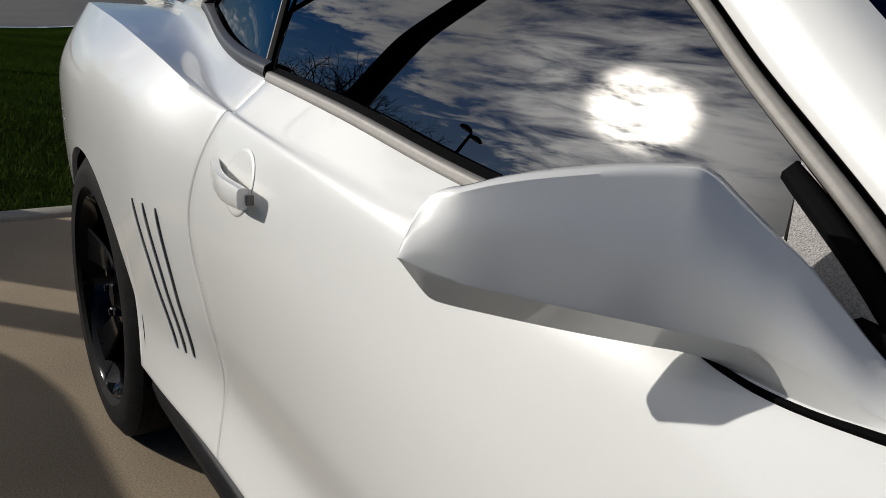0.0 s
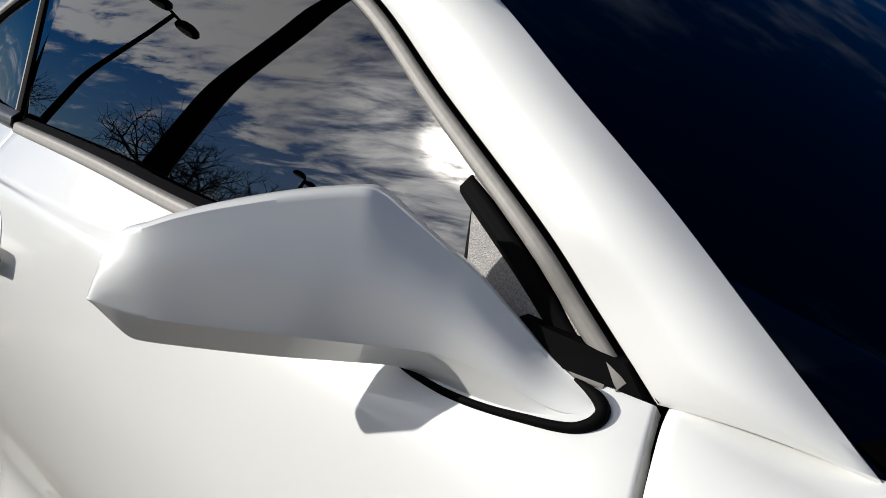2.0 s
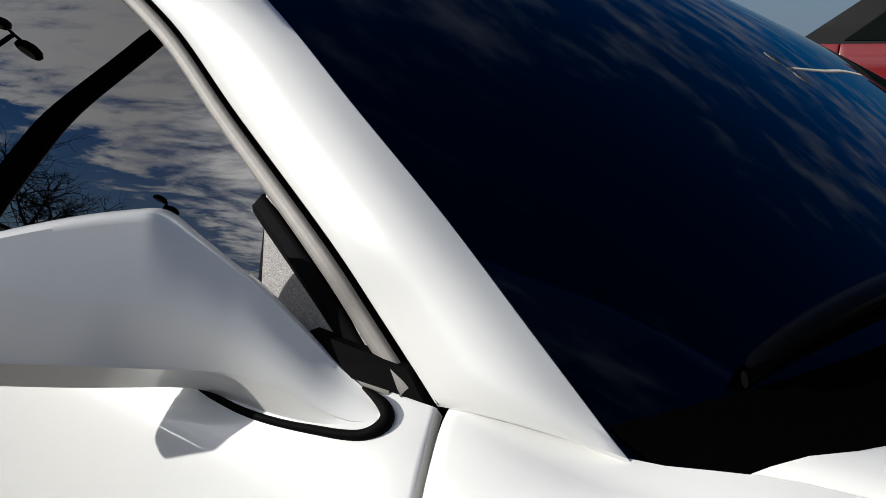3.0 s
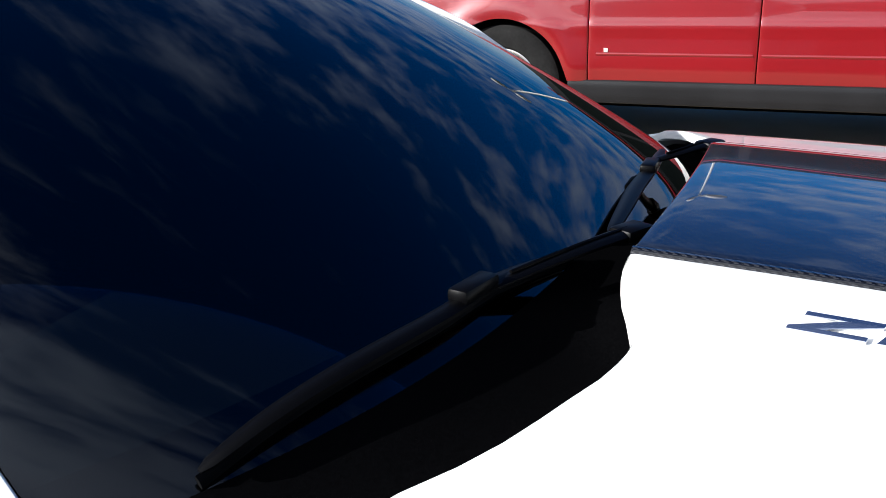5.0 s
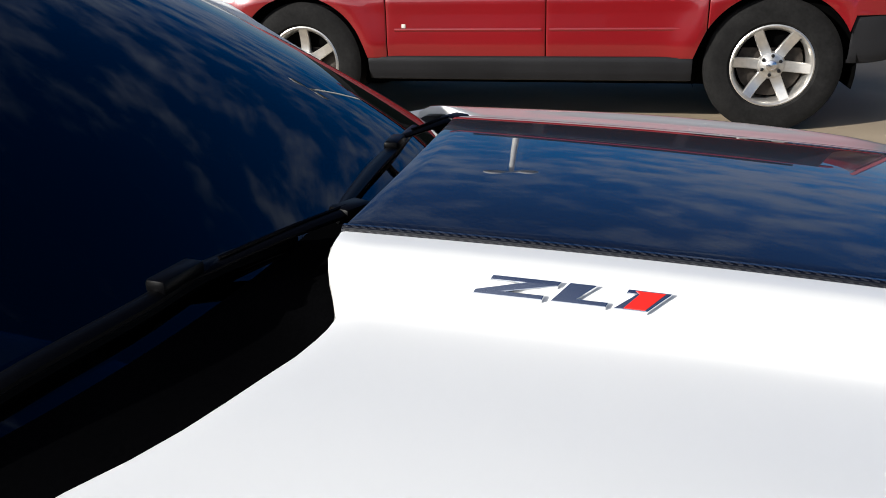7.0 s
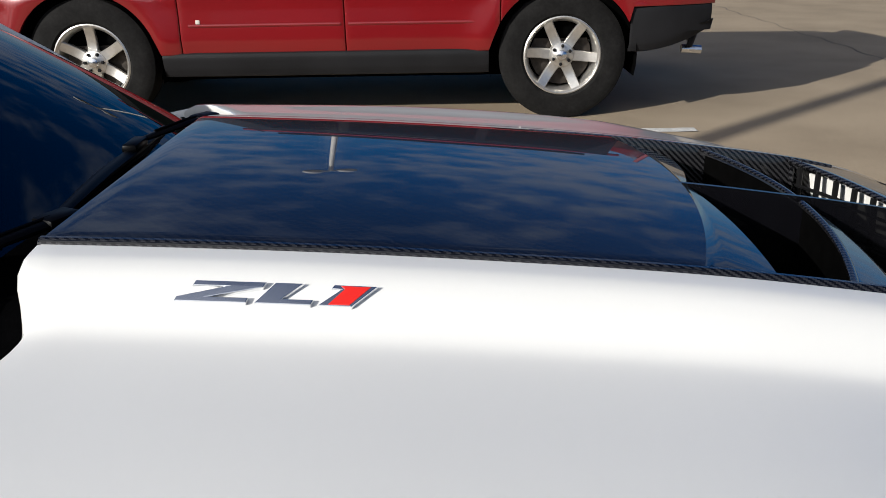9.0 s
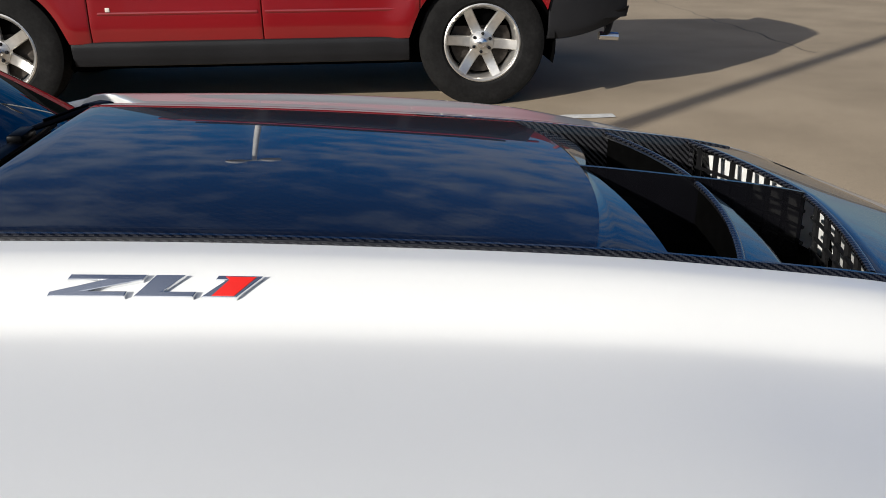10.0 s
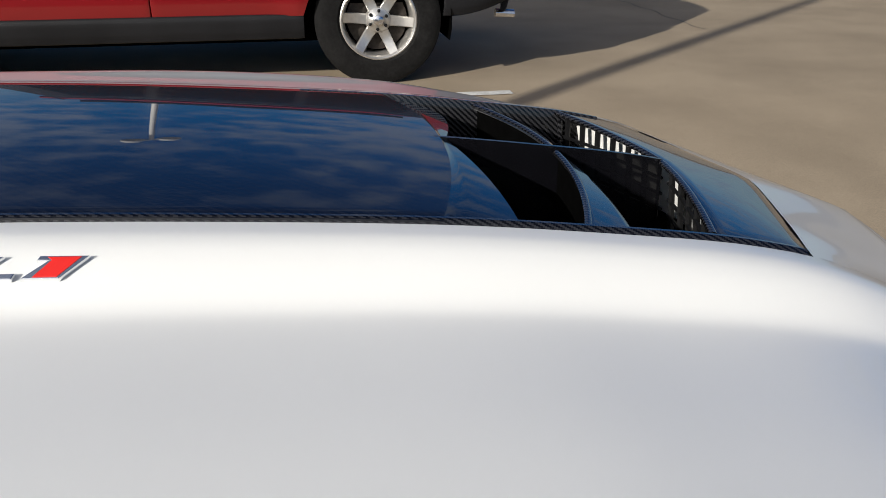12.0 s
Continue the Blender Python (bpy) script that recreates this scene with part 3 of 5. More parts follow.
part("carbon_panel", sheet("carbon_panel", insert_panel, 40, 24, CARBON, th=0.004, roll=0.002, edge=0.006, sharp=18), hood, "dark lacquered carbon weave panel mirroring the sky")
part("front_panel", sheet("front_panel", front_panel, 8, 24, CARBON, th=0.004, roll=0.003, edge=0.02), hood, "lacquered carbon weave panel")
for s in (-1, 1):
    part("louvre", sheet("louvre", louvre(s), 8, 14, CARBON, th=0.004, roll=0.001), hood, "curved carbon louvre blade")

    def back_wall(u, v, s=s):
        y = s * (0.004 + (IN - 0.004) * v)
        return (fin_x(y) + 0.004, y, inset_z(fin_x(y), y) - 0.012 - 0.075 * u)
    # near-black wall: the shade behind the blade is put into its colour
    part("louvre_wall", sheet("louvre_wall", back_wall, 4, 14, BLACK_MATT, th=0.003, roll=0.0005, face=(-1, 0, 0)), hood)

    edge = [(fin_x(s * yy) - 0.001, s * yy, inset_z(fin_x(yy), yy) - 0.006) for yy in [0.010 + (IN - 0.012) * j / 14 for j in range(15)]]
    part("louvre_edge", tube("louvre_edge", edge, 0.0042, CARBON_RAW, seg=8, flat=0.8), hood, "raw carbon weave edge of the louvre")

    def rim(u, v, s=s, span=(0.0, 1.0)):
        x0, x1 = rear_of_insert(HALF), insert_front(HALF)
        u = span[0] + (span[1] - span[0]) * u
        x = x0 + (x1 - x0) * u
        pts = ((HALF - 0.014, -0.10), (HALF - 0.012, -0.004), (HALF - 0.010, 0.0012), (HALF - 0.004, 0.0012), (HALF + 0.001, -0.003), (HALF + 0.001, -0.014))
        k = v * 5
        i = min(int(k), 4)
        f = k - i
        dy, dz = (pts[i][a] + (pts[i + 1][a] - pts[i][a]) * f for a in (0, 1))
        low = 1.0 if x > panel_end(HALF) - 0.02 else 0.12
        return (x, s * dy, inset_z(x, HALF) + (dz if dz > -0.05 else dz * low))
    part("insert_rim", sheet("insert_rim", (lambda u, v: rim(u, v, span=(0.50, 0.965))) if s > 0 else rim, 50, 15, CARBON_RAW, th=0.002, roll=0.0, edge=0.005, sharp=60), hood, "raw carbon weave edge of the insert")


def rib(u, v):
    x = 1.712 + (2.036 - 1.712) * u
    k = v * 2 - 1
    return (x, 0.009 * k if abs(k) < 0.4 else 0.009 * math.copysign(0.4 + (abs(k) - 0.4) * 0.2, k), inset_z(x, 0) - (0.0 if abs(k) < 0.4 else (abs(k) - 0.4) * 0.16))


part("centre_rib", sheet("centre_rib", rib, 14, 10, BLACK_LACQUER, th=0.001, roll=0.0), hood, "carbon centre rib between the vents")
# lattice below the front panel, white duct wall behind it and the dark bay under the vents
for s in (-1, 1):
    for i in range(7):
        y = s * (0.022 + 0.041 * i)
        x = front_x(y) + 0.010
        part("lattice_bar", tube("lattice_bar", [(x, y, inset_z(x, y) - 0.008), (x + 0.004, y + s * 0.006, inset_z(x, y) - 0.095)], 0.0048, BLACK, seg=6), hood)
    for k in range(3):
        pts = [(front_x(s * yy) + 0.010 + 0.002 * k, s * yy, inset_z(2.03, yy) - 0.034 - 0.024 * k) for yy in (0.012, 0.08, 0.15, 0.22, 0.275)]
        part("lattice_rail", tube("lattice_rail", pts, 0.0028, BLACK, seg=6), hood)
    edge = [(front_x(s * yy) - 0.001, s * yy, inset_z(front_x(yy), yy) - 0.004) for yy in [0.006 + (IN - 0.008) * j / 14 for j in range(15)]]
    part("panel_edge", tube("panel_edge", edge, 0.0048, CARBON_RAW, seg=8, flat=0.9), hood, "raw carbon weave edge of the front panel")
    part("corner_post", tube("corner_post", [(front_x(IN) + 0.002, s * (IN - 0.006), inset_z(2.03, IN) - 0.004), (front_x(IN) + 0.004, s * (IN - 0.006), inset_z(2.03, IN) - 0.09)], 0.0045, CARBON_RAW, seg=8), hood)
    part("duct_wall", sheet("duct_wall", lambda u, v, s=s: (front_x(s * 0.28 * v) + 0.034 + 0.02 * u, s * (0.008 + 0.272 * v), inset_z(2.03, 0.28 * v) - 0.016 - 0.10 * u), 4, 10, PAINT, th=0.003, roll=0.0, face=(-1, 0, 0.2)), hood, "white inner wall seen through the lattice")
# plain near-black block standing in for the shade deep under the vents
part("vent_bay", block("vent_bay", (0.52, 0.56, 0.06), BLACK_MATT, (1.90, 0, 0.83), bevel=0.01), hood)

# badge on the raised flank: slanted chrome pieces and one red piece


def on_flank(u, v, h):
    """u along the car, v up the flank; the emblem leans forward."""
    x = BADGE[0] - 0.002 + u * 0.888
    y = BADGE[1] + v * 0.58 + BADGE[2] * u
    e = 0.002
    z = top_z(x, y)
    ny = -(top_z(x, y + e) - top_z(x, y - e)) / (2 * e)
    n = Vector((0.06, ny, 1)).normalized()
    return Vector((x, y, z)) + n * (h + 0.0005)


BADGE = (1.166, -0.3728, 0.0)
EMBLEM_H = 0.0045
piece_z = ((0.0, 0.0), (0.074, 0.0), (0.076, 0.0085), (0.036, 0.0085), (0.089, 0.0255), (0.093, 0.034), (0.019, 0.034), (0.016, 0.0255), (0.050, 0.0255), (0.002, 0.0075))
piece_l = ((0.082, 0.0), (0.140, 0.0), (0.143, 0.0085), (0.110, 0.0085), (0.131, 0.034), (0.102, 0.034))
piece_i = ((0.147, 0.0), (0.182, 0.0), (0.208, 0.034), (0.163, 0.034), (0.160, 0.027), (0.170, 0.0265))
piece_r = ((0.158, 0.002), (0.180, 0.002), (0.201, 0.032), (0.170, 0.032), (0.174, 0.027))
for nm, ol, hh, mm in (("badge_piece", piece_z, EMBLEM_H, CHROME), ("badge_piece", piece_l, EMBLEM_H, CHROME), ("badge_piece", piece_i, EMBLEM_H, CHROME), ("red_piece", piece_r, EMBLEM_H + 0.0006, RED_FILL)):
    part(nm, prism(nm, ol, hh, mm, on_flank, bevel=0.0012 if mm is CHROME else 0.0004), hood, "bright red enamel fill" if mm is RED_FILL else "")


# ---- wings ----
DOOR_FRONT = curve((0.30, 0.70), (0.5, 0.695), (0.8, 0.664), (0.9, 0.643), (0.935, 0.635), (0.962, 0.625))


def wing(s):
    def fn(u, v):
        x1 = 2.26
        zz = top_z(0.64, 0.802 + 0.128 * 2 * v) if v < 0.5 else 0.747 - 0.412 * (2 * v - 1)
        x0 = DOOR_FRONT(zz) + 0.003
        x = x0 + (x1 - x0) * u
        lim = 0.802
        if x > 1.9:
            lim = 0.802 - (x - 1.9) * 0.55
        w = v * 1.0
        if w < 0.5:
            k = w / 0.5
            y = lim + (0.93 - (0.3 if x > 1.9 else 0) * (x - 1.9) - lim) * k
            z = top_z(x, lim + (0.93 - lim) * k)
        else:
            k = (w - 0.5) / 0.5
            y = 0.93 + 0.012 * math.sin(k * 3.1) - (0.3 if x > 1.9 else 0) * (x - 1.9)
            zt = top_z(x, 0.93)
            zl = 0.335
            d = abs(x - 1.426)
            if d < 0.41:
                zl = max(zl, 0.355 + math.sqrt(max(0.0, 0.41 ** 2 - d * d)))
            z = zt + (min(zl, zt - 0.005) - zt) * k
        return (x, s * y, z)
    return fn


for s, lab in ((-1, "glossy white front wing"), (1, "glossy white front wing mirroring red paint")):
    part("front_wing", sheet("front_wing", wing(s), 60, 40, PAINT, th=0.012, roll=0.004, face=(0, s, 0.2), edge=0.008), car, lab)


# ---- body sides: rails from window line down to the sill ----
RAIL = (
    (soft_curve((-2.4, 0.58), (-2.0, 0.62), (-1.7, 0.655), (-1.4, 0.70), (-1.17, 0.737), (-0.97, 0.772), (-0.55, 0.838), (0, 0.853), (0.63, 0.830)), soft_curve((-2.4, 1.105), (-2.0, 1.120), (-1.7, 1.118), (-1.4, 1.126), (-1.17, 1.128), (-0.97, 1.066), (-0.75, 1.047), (-0.55, 1.040), (-0.2, 1.021), (0.04, 0.996), (0.63, 0.960))),
    (soft_curve((-2.4, 0.57), (-2.0, 0.615), (-1.7, 0.665), (-1.2, 0.757), (-0.9, 0.820), (-0.58, 0.880), (0, 0.886), (0.63, 0.862)), soft_curve((-2.4, 1.09), (-1.9, 1.105), (-1.7, 1.100), (-1.2, 1.058), (-0.9, 1.019), (-0.58, 0.984), (0, 0.962), (0.63, 0.932))),
    (soft_curve((-2.4, 0.74), (-1.9, 0.842), (-1.4, 0.886), (-1.15, 0.898), (-0.97, 0.902), (-0.58, 0.898), (0, 0.908), (0.63, 0.887)), soft_curve((-2.4, 1.085), (-1.9, 1.108), (-1.4, 1.089), (-1.15, 1.066), (-0.97, 1.043), (-0.58, 0.976), (0, 0.93), (0.63, 0.894))),
    (soft_curve((-2.4, 0.80), (-1.9, 0.93), (-1.4, 0.965), (-0.9, 0.962), (-0.58, 0.93), (0, 0.925), (0.63, 0.915)), soft_curve((-2.4, 0.93), (-1.4, 0.96), (-0.58, 0.88), (0.63, 0.83))),
    (soft_curve((-2.4, 0.82), (-1.9, 0.94), (-1.4, 0.976), (-0.9, 0.974), (-0.58, 0.938), (0, 0.936), (0.63, 0.930)), soft_curve((-2.4, 0.80), (-1.4, 0.78), (-0.58, 0.76), (0.63, 0.74))),
    (soft_curve((-2.4, 0.81), (-1.9, 0.93), (-1.4, 0.97), (-0.9, 0.958), (-0.58, 0.925), (0, 0.930), (0.63, 0.938)), soft_curve((-2.4, 0.62), (0.63, 0.60))),
    (soft_curve((-2.4, 0.78), (-1.9, 0.90), (-1.4, 0.955), (-0.9, 0.938), (-0.58, 0.900), (0, 0.906), (0.63, 0.925)), soft_curve((-2.4, 0.47), (0.63, 0.455))),
    (soft_curve((-2.4, 0.78), (-1.9, 0.90), (-1.4, 0.955), (-0.9, 0.946), (-0.58, 0.928), (0, 0.926), (0.63, 0.930)), soft_curve((-2.4, 0.34), (0.63, 0.335))),
)


def flank(x, w):
    """Point of the body side at x; w runs from 0 at the window line to 7 at the sill."""
    i = min(int(w), 6)
    t = w - i
    Y, Z = [], []
    for k in (i - 1, i, i + 1, i + 2):
        k = min(max(k, 0), 7)
        Y.append(RAIL[k][0](x))
        Z.append(RAIL[k][1](x))

    crest = min(1.0, max(0.0, (-0.58 - x) / 0.25)) * 0.9

    def cr(p):
        m1, m2 = (p[2] - p[0]) * 0.5, (p[3] - p[1]) * 0.5
        # the haunch breaks over a firm edge behind the door
        if i == 1:
            m2 += (p[2] - p[1] - m2) * crest
        elif i == 2:
            m1 += (p[2] - p[1] - m1) * crest
        return (2 * t**3 - 3 * t**2 + 1) * p[1] + (t**3 - 2 * t**2 + t) * m1 + (3 * t**2 - 2 * t**3) * p[2] + (t**3 - t**2) * m2
    return cr(Y), cr(Z)


def w_at_z(x, z):
    lo, hi = 2.0, 7.0
    for _ in range(24):
        m = (lo + hi) / 2
        if flank(x, m)[1] > z:
            lo = m
        else:
            hi = m
    return lo


DOOR_REAR = curve((0.30, -0.560), (0.42, -0.592), (0.45, -0.594), (0.53, -0.585), (0.62, -0.598), (0.72, -0.628), (0.78, -0.636), (0.90, -0.604), (0.975, -0.572), (1.04, -0.524))



def door(s):
    def fn(u, v):
        w = 7 * v
        z = flank(0.0, w)[1]
        x = 0.0
        for _ in range(6):
            x0, x1 = DOOR_REAR(z) + 0.0013, DOOR_FRONT(z) - 0.0025
            x = x0 + (x1 - x0) * u
            z = flank(min(x, 0.63), w)[1]
        y, z = flank(min(x, 0.63), w)
        return (x, s * y, z)
    return fn


ARCH_R = 0.395


def quarter(s):
    def fn(u, v):
        x0, xm = -2.36, -0.60
        base = x0 + (xm - x0) * u
        k = min(1.0, max(0.0, (base + 1.0) / 0.4))
        k = k * k * (3 - 2 * k)
        vb = 0.004 + 0.992 * 21 / 70  # the haunch edge runs along one row
        xx, w, z = base, 7.0 * v, 1.0
        for _ in range(8):
            xx = base + (DOOR_REAR(z) - 0.0013 - xm) * k
            zl = 0.335
            d = abs(xx + 1.432)
            if d < ARCH_R:
                zl = max(zl, 0.372 + math.sqrt(ARCH_R ** 2 - d * d))
            wl = w_at_z(xx, zl) if zl > 0.336 else 7.0
            w = 2.0 * v / vb if v <= vb else 2.0 + 1.5 * (v - vb) / (0.5 - vb) if v < 0.5 else 3.5 + (max(wl, 3.55) - 3.5) * (v - 0.5) / 0.5
            z = flank(xx, w)[1]
        y, z = flank(xx, w)
        return (xx, s * y, z)
    return fn


for s in (-1, 1):
    d = part("door", sheet("door", door(s), 46, 70, PAINT, th=0.012, roll=0.002, face=(0, s, 0.2), edge=0.003), car, "glossy white car door, shut")
    part("rear_quarter", sheet("rear_quarter", quarter(s), 110, 70, PAINT, th=0.012, roll=0.002, face=(0, s, 0.2), edge=0.004), car, "glossy white flared rear quarter with three slots")

    def rocker(u, v, s=s):
        x = -1.02 + 2.05 * u
        prof = ((0.926, 0.338), (0.934, 0.33), (0.938, 0.30), (0.925, 0.255), (0.90, 0.22), (0.86, 0.195))
        k = v * 5
        i = min(int(k), 4)
        f = k - i
        y, z = (prof[i][a] + (prof[i + 1][a] - prof[i][a]) * f for a in (0, 1))
        return (x, s * y, z)
    part("rocker", sheet("rocker", rocker, 24, 15, CLADDING, th=0.02, roll=0.004, face=(0, s, 0.2)), car, "matt dark grey side sill")

    # belt moulding under the side glass
    def belt(u, v, s=s):
        x = -0.535 + 0.97 * u + 0.15 * u
        y, z = RAIL[0][0](x), RAIL[0][1](x)
        prof = ((0.000, -0.007), (0.003, -0.0055), (0.0035, -0.003), (0.000, 0.008), (-0.003, 0.0105), (-0.008, 0.011))
        k = v * 5
        i = min(int(k), 4)
        f = k - i
        a, b = (prof[i][c] + (prof[i + 1][c] - prof[i][c]) * f for c in (0, 1))
        return (x, s * (y + a), z + b)
    part("belt_moulding", sheet("belt_moulding", belt, 40, 15, TRIM, th=0.002, roll=0.0005, face=(0, s, 0.2), sharp=60), car, "satin grey strip along the window sill")

    def wipe(u, v, s=s):
        x = -0.535 + 0.99 * u
        return (x, s * (RAIL[0][0](x) - 0.0075 - 0.013 * v), RAIL[0][1](x) + 0.0108 + 0.006 * v)
    part("glass_wiper_seal", sheet("glass_wiper_seal", wipe, 40, 4, RUBBER, th=0.002, roll=0.0005, face=(0, s, 0.6)), car, "black seal between strip and glass")

    # inner bodywork, painted near-black to hold the shade of gaps and arches
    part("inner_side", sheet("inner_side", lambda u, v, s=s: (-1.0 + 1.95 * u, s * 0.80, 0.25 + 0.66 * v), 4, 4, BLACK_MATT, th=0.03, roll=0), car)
    for xc, rad in ((-1.426, 0.42), (1.426, 0.425)):
        V, F = [], []
        for i in range(25):
            a = math.pi * (i / 24) * 1.1 - 0.15
            for j, yy in enumerate((0.945, 0.60)):
                V.append((xc + rad * math.cos(a), s * yy, 0.355 + rad * math.sin(a)))
        F = [(2 * i, 2 * i + 1, 2 * i + 3, 2 * i + 2) for i in range(24)]
        n = len(V)
        V.append((xc, s * 0.60, 0.355))
        F += [(n, 2 * i + 3, 2 * i + 1) for i in range(24)]
        part("wheel_liner", mesh_of("wheel_liner", V, F, BLACK_MATT), car)
# three slots in the rear quarter
def slot(s, k):
    xt, zt, xb, zb = -0.922 + 0.068 * k, 0.760 + 0.005 * k, -0.805 + 0.040 * k, 0.468 + 0.005 * k

    def fn(u, v):
        z = zt + (zb - zt) * u
        x = xt + (xb - xt) * u + 0.006 * math.sin(u * math.pi)
        half = 0.0045 * min(1.0, (0.02 + u) * 12) * min(1.0, (1.02 - u) * 12)
        x += (v * 2 - 1) * half
        y, zz = flank(x, w_at_z(x, z))
        return (x, s * (y + 0.0016), z)
    return fn


for s in (-1, 1):
    for k in range(3):
        part("slot", sheet("slot", slot(s, k), 24, 4, BLACK_GLOSS, th=0.004, roll=0.0006, face=(0, s, 0.4)), car, "narrow black vent slot")

        def lip(u, v, s=s, k=k):
            x, y, z = slot(s, k)(u, 0.0)
            return (x - 0.004 + 0.0035 * v, y + s * (-0.001 + 0.0022 * v), z)
        part("slot_lip", sheet("slot_lip", lip, 24, 3, PAINT, th=0.003, roll=0.0005, face=(0, s, 0.4)), car)


# door handle: dished cup and pull
def handle(s):
    x0, z0 = -0.345, 0.888

    def surf(x, z):
        return flank(x, w_at_z(x, z))[0]
    V, F = [], []
    path = []
    n = 22
    for i in range(n + 1):
        u = i / n
        x = x0 - 0.185 * (1 - u)
        bow = math.sin(min(1, u * 1.15) * math.pi * 0.62)
        out = 0.003 + 0.025 * bow
        z = z0 + 0.012 * (1 - u) - 0.004 * math.sin(u * 3.14)
        h = 0.013 + 0.006 * math.sin(u * math.pi * 0.8)
        path.append((x, z, out, h))
    ring = 12
    for x, z, out, h in path:
        y = surf(x, z)
        for k in range(ring):
            a = 2 * math.pi * k / ring
            ca, sa = math.cos(a), math.sin(a)
            q = lambda t: math.copysign(abs(t) ** 0.6, t)
            V.append((x, s * (y + out + 0.009 * q(ca)), z + h * q(sa)))
    for i in range(n):
        for k in range(ring):
            F.append((i * ring + k, i * ring + (k + 1) % ring, (i + 1) * ring + (k + 1) % ring, (i + 1) * ring + k))
    F += [tuple(range(ring)), tuple(n * ring + k for k in range(ring))]
    me = mesh_of("door_handle", V, F, PAINT, sharp=45)
    bm = bmesh.new()
    bm.from_mesh(me)
    bmesh.ops.recalc_face_normals(bm, faces=bm.faces)
    bm.to_mesh(me)
    bm.free()
    h = part("door_handle", me, car, "white pull handle with a grey end cap")
    cap = block("handle_cap", (0.003, 0.012, 0.016), TRIM, (x0 + 0.0025, s * (surf(x0, z0) + 0.016), z0 - 0.002), bevel=0.0015)
    part("handle_cap", cap, h, "satin grey end cap")

    def cup(u, v):
        a = v * 2 * math.pi
        r = u
        x, z = -0.432 + 0.056 * r * math.cos(a), 0.893 + 0.052 * r * math.sin(a)
        lip = 0.0016 * min(1.0, r / 0.93) ** 2 * min(1.0, (1.0 - r) / 0.05 + 0.05)
        return (x, s * (surf(x, z) + 0.0010 + lip), z)
    part("handle_cup", sheet("handle_cup", cup, 16, 40, PAINT, th=0.002, roll=0.0, face=(0, s, 0.4)), h)


for s in (-1, 1):
    handle(s)

# ---- pillars, roof, glass ----
GLASS_Y = curve((0.94, 0.869), (1.0, 0.850), (1.05, 0.833), (1.10, 0.815), (1.15, 0.796), (1.20, 0.775), (1.25, 0.752), (1.30, 0.724), (1.34, 0.695))
# door-side edge and screen-side edge of the front pillar and roof rail, by height along the car
PIL_IN = ((0.622, 0.829, 0.960), (0.562, 0.817, 1.008), (0.504, 0.810, 1.059), (0.368, 0.777, 1.143), (0.245, 0.752, 1.227), (0.09, 0.726, 1.292), (-0.12, 0.710, 1.325), (-0.35, 0.698, 1.333), (-0.62, 0.700, 1.305), (-0.90, 0.713, 1.240), (-1.17, 0.737, 1.148))
PIL_OUT = ((0.757, 0.808, 0.950), (0.675, 0.792, 1.014), (0.59, 0.775, 1.080), (0.485, 0.752, 1.152), (0.375, 0.725, 1.226), (0.22, 0.665, 1.295), (0.03, 0.61, 1.342), (-0.28, 0.58, 1.366), (-0.68, 0.575, 1.345), (-1.15, 0.60, 1.245), (-1.72, 0.646, 1.108))


def along(pts, t):
    k = t * (len(pts) - 1)
    i = min(int(k), len(pts) - 2)
    f = k - i
    P = [Vector(pts[min(max(j, 0), len(pts) - 1)]) for j in (i - 1, i, i + 1, i + 2)]
    m1, m2 = (P[2] - P[0]) * 0.5, (P[3] - P[1]) * 0.5
    return (2 * f**3 - 3 * f**2 + 1) * P[1] + (f**3 - 2 * f**2 + f) * m1 + (3 * f**2 - 2 * f**3) * P[2] + (f**3 - f**2) * m2


def rail_z(x):
    """Height of the door frame line at x."""
    lo, hi = 0.0, 1.0
    for _ in range(22):
        m = (lo + hi) / 2
        if along(PIL_IN, m).x > x:
            lo = m
        else:
            hi = m
    return along(PIL_IN, lo).z


def pillar(s):
    def fn(u, v):
        a, b = along(PIL_IN, u), along(PIL_OUT, u)
        p = a.lerp(b, v)
        crown = 0.016 * math.sin(math.pi * v) * (1 if u > 0.04 else 0.4 + 15 * u) * min(1.0, (1.0 - u) * 6)
        n = Vector((0.35, 0.62, 0.70))
        p = p + n.normalized() * crown
        return (p.x, s * p.y, p.z)
    return fn


def strip(name, s, pts, prof, material, t0, t1, label="", n=60):
    """A moulding swept along the pillar line; prof gives (outward, downward) offsets."""
    def fn(u, v):
        p = along(pts, t0 + (t1 - t0) * u)
        k = v * (len(prof) - 1)
        i = min(int(k), len(prof) - 2)
        f = k - i
        a, b = (prof[i][c] + (prof[i + 1][c] - prof[i][c]) * f for c in (0, 1))
        d = (along(pts, min(1, t0 + (t1 - t0) * u + 0.01)) - along(pts, max(0, t0 + (t1 - t0) * u - 0.01))).normalized()
        out = Vector((0, 0.86, 0.5))
        out = (out - d * out.dot(d)).normalized()
        down = d.cross(out).normalized()
        if down.z > 0:
            down = -down
        q = p + out * a + down * b
        return (q.x, s * q.y, q.z)
    return part(name, sheet(name, fn, n, (len(prof) - 1) * 3, material, th=0.002, roll=0.0003, face=(0, s, 0.4), sharp=60), car, label)


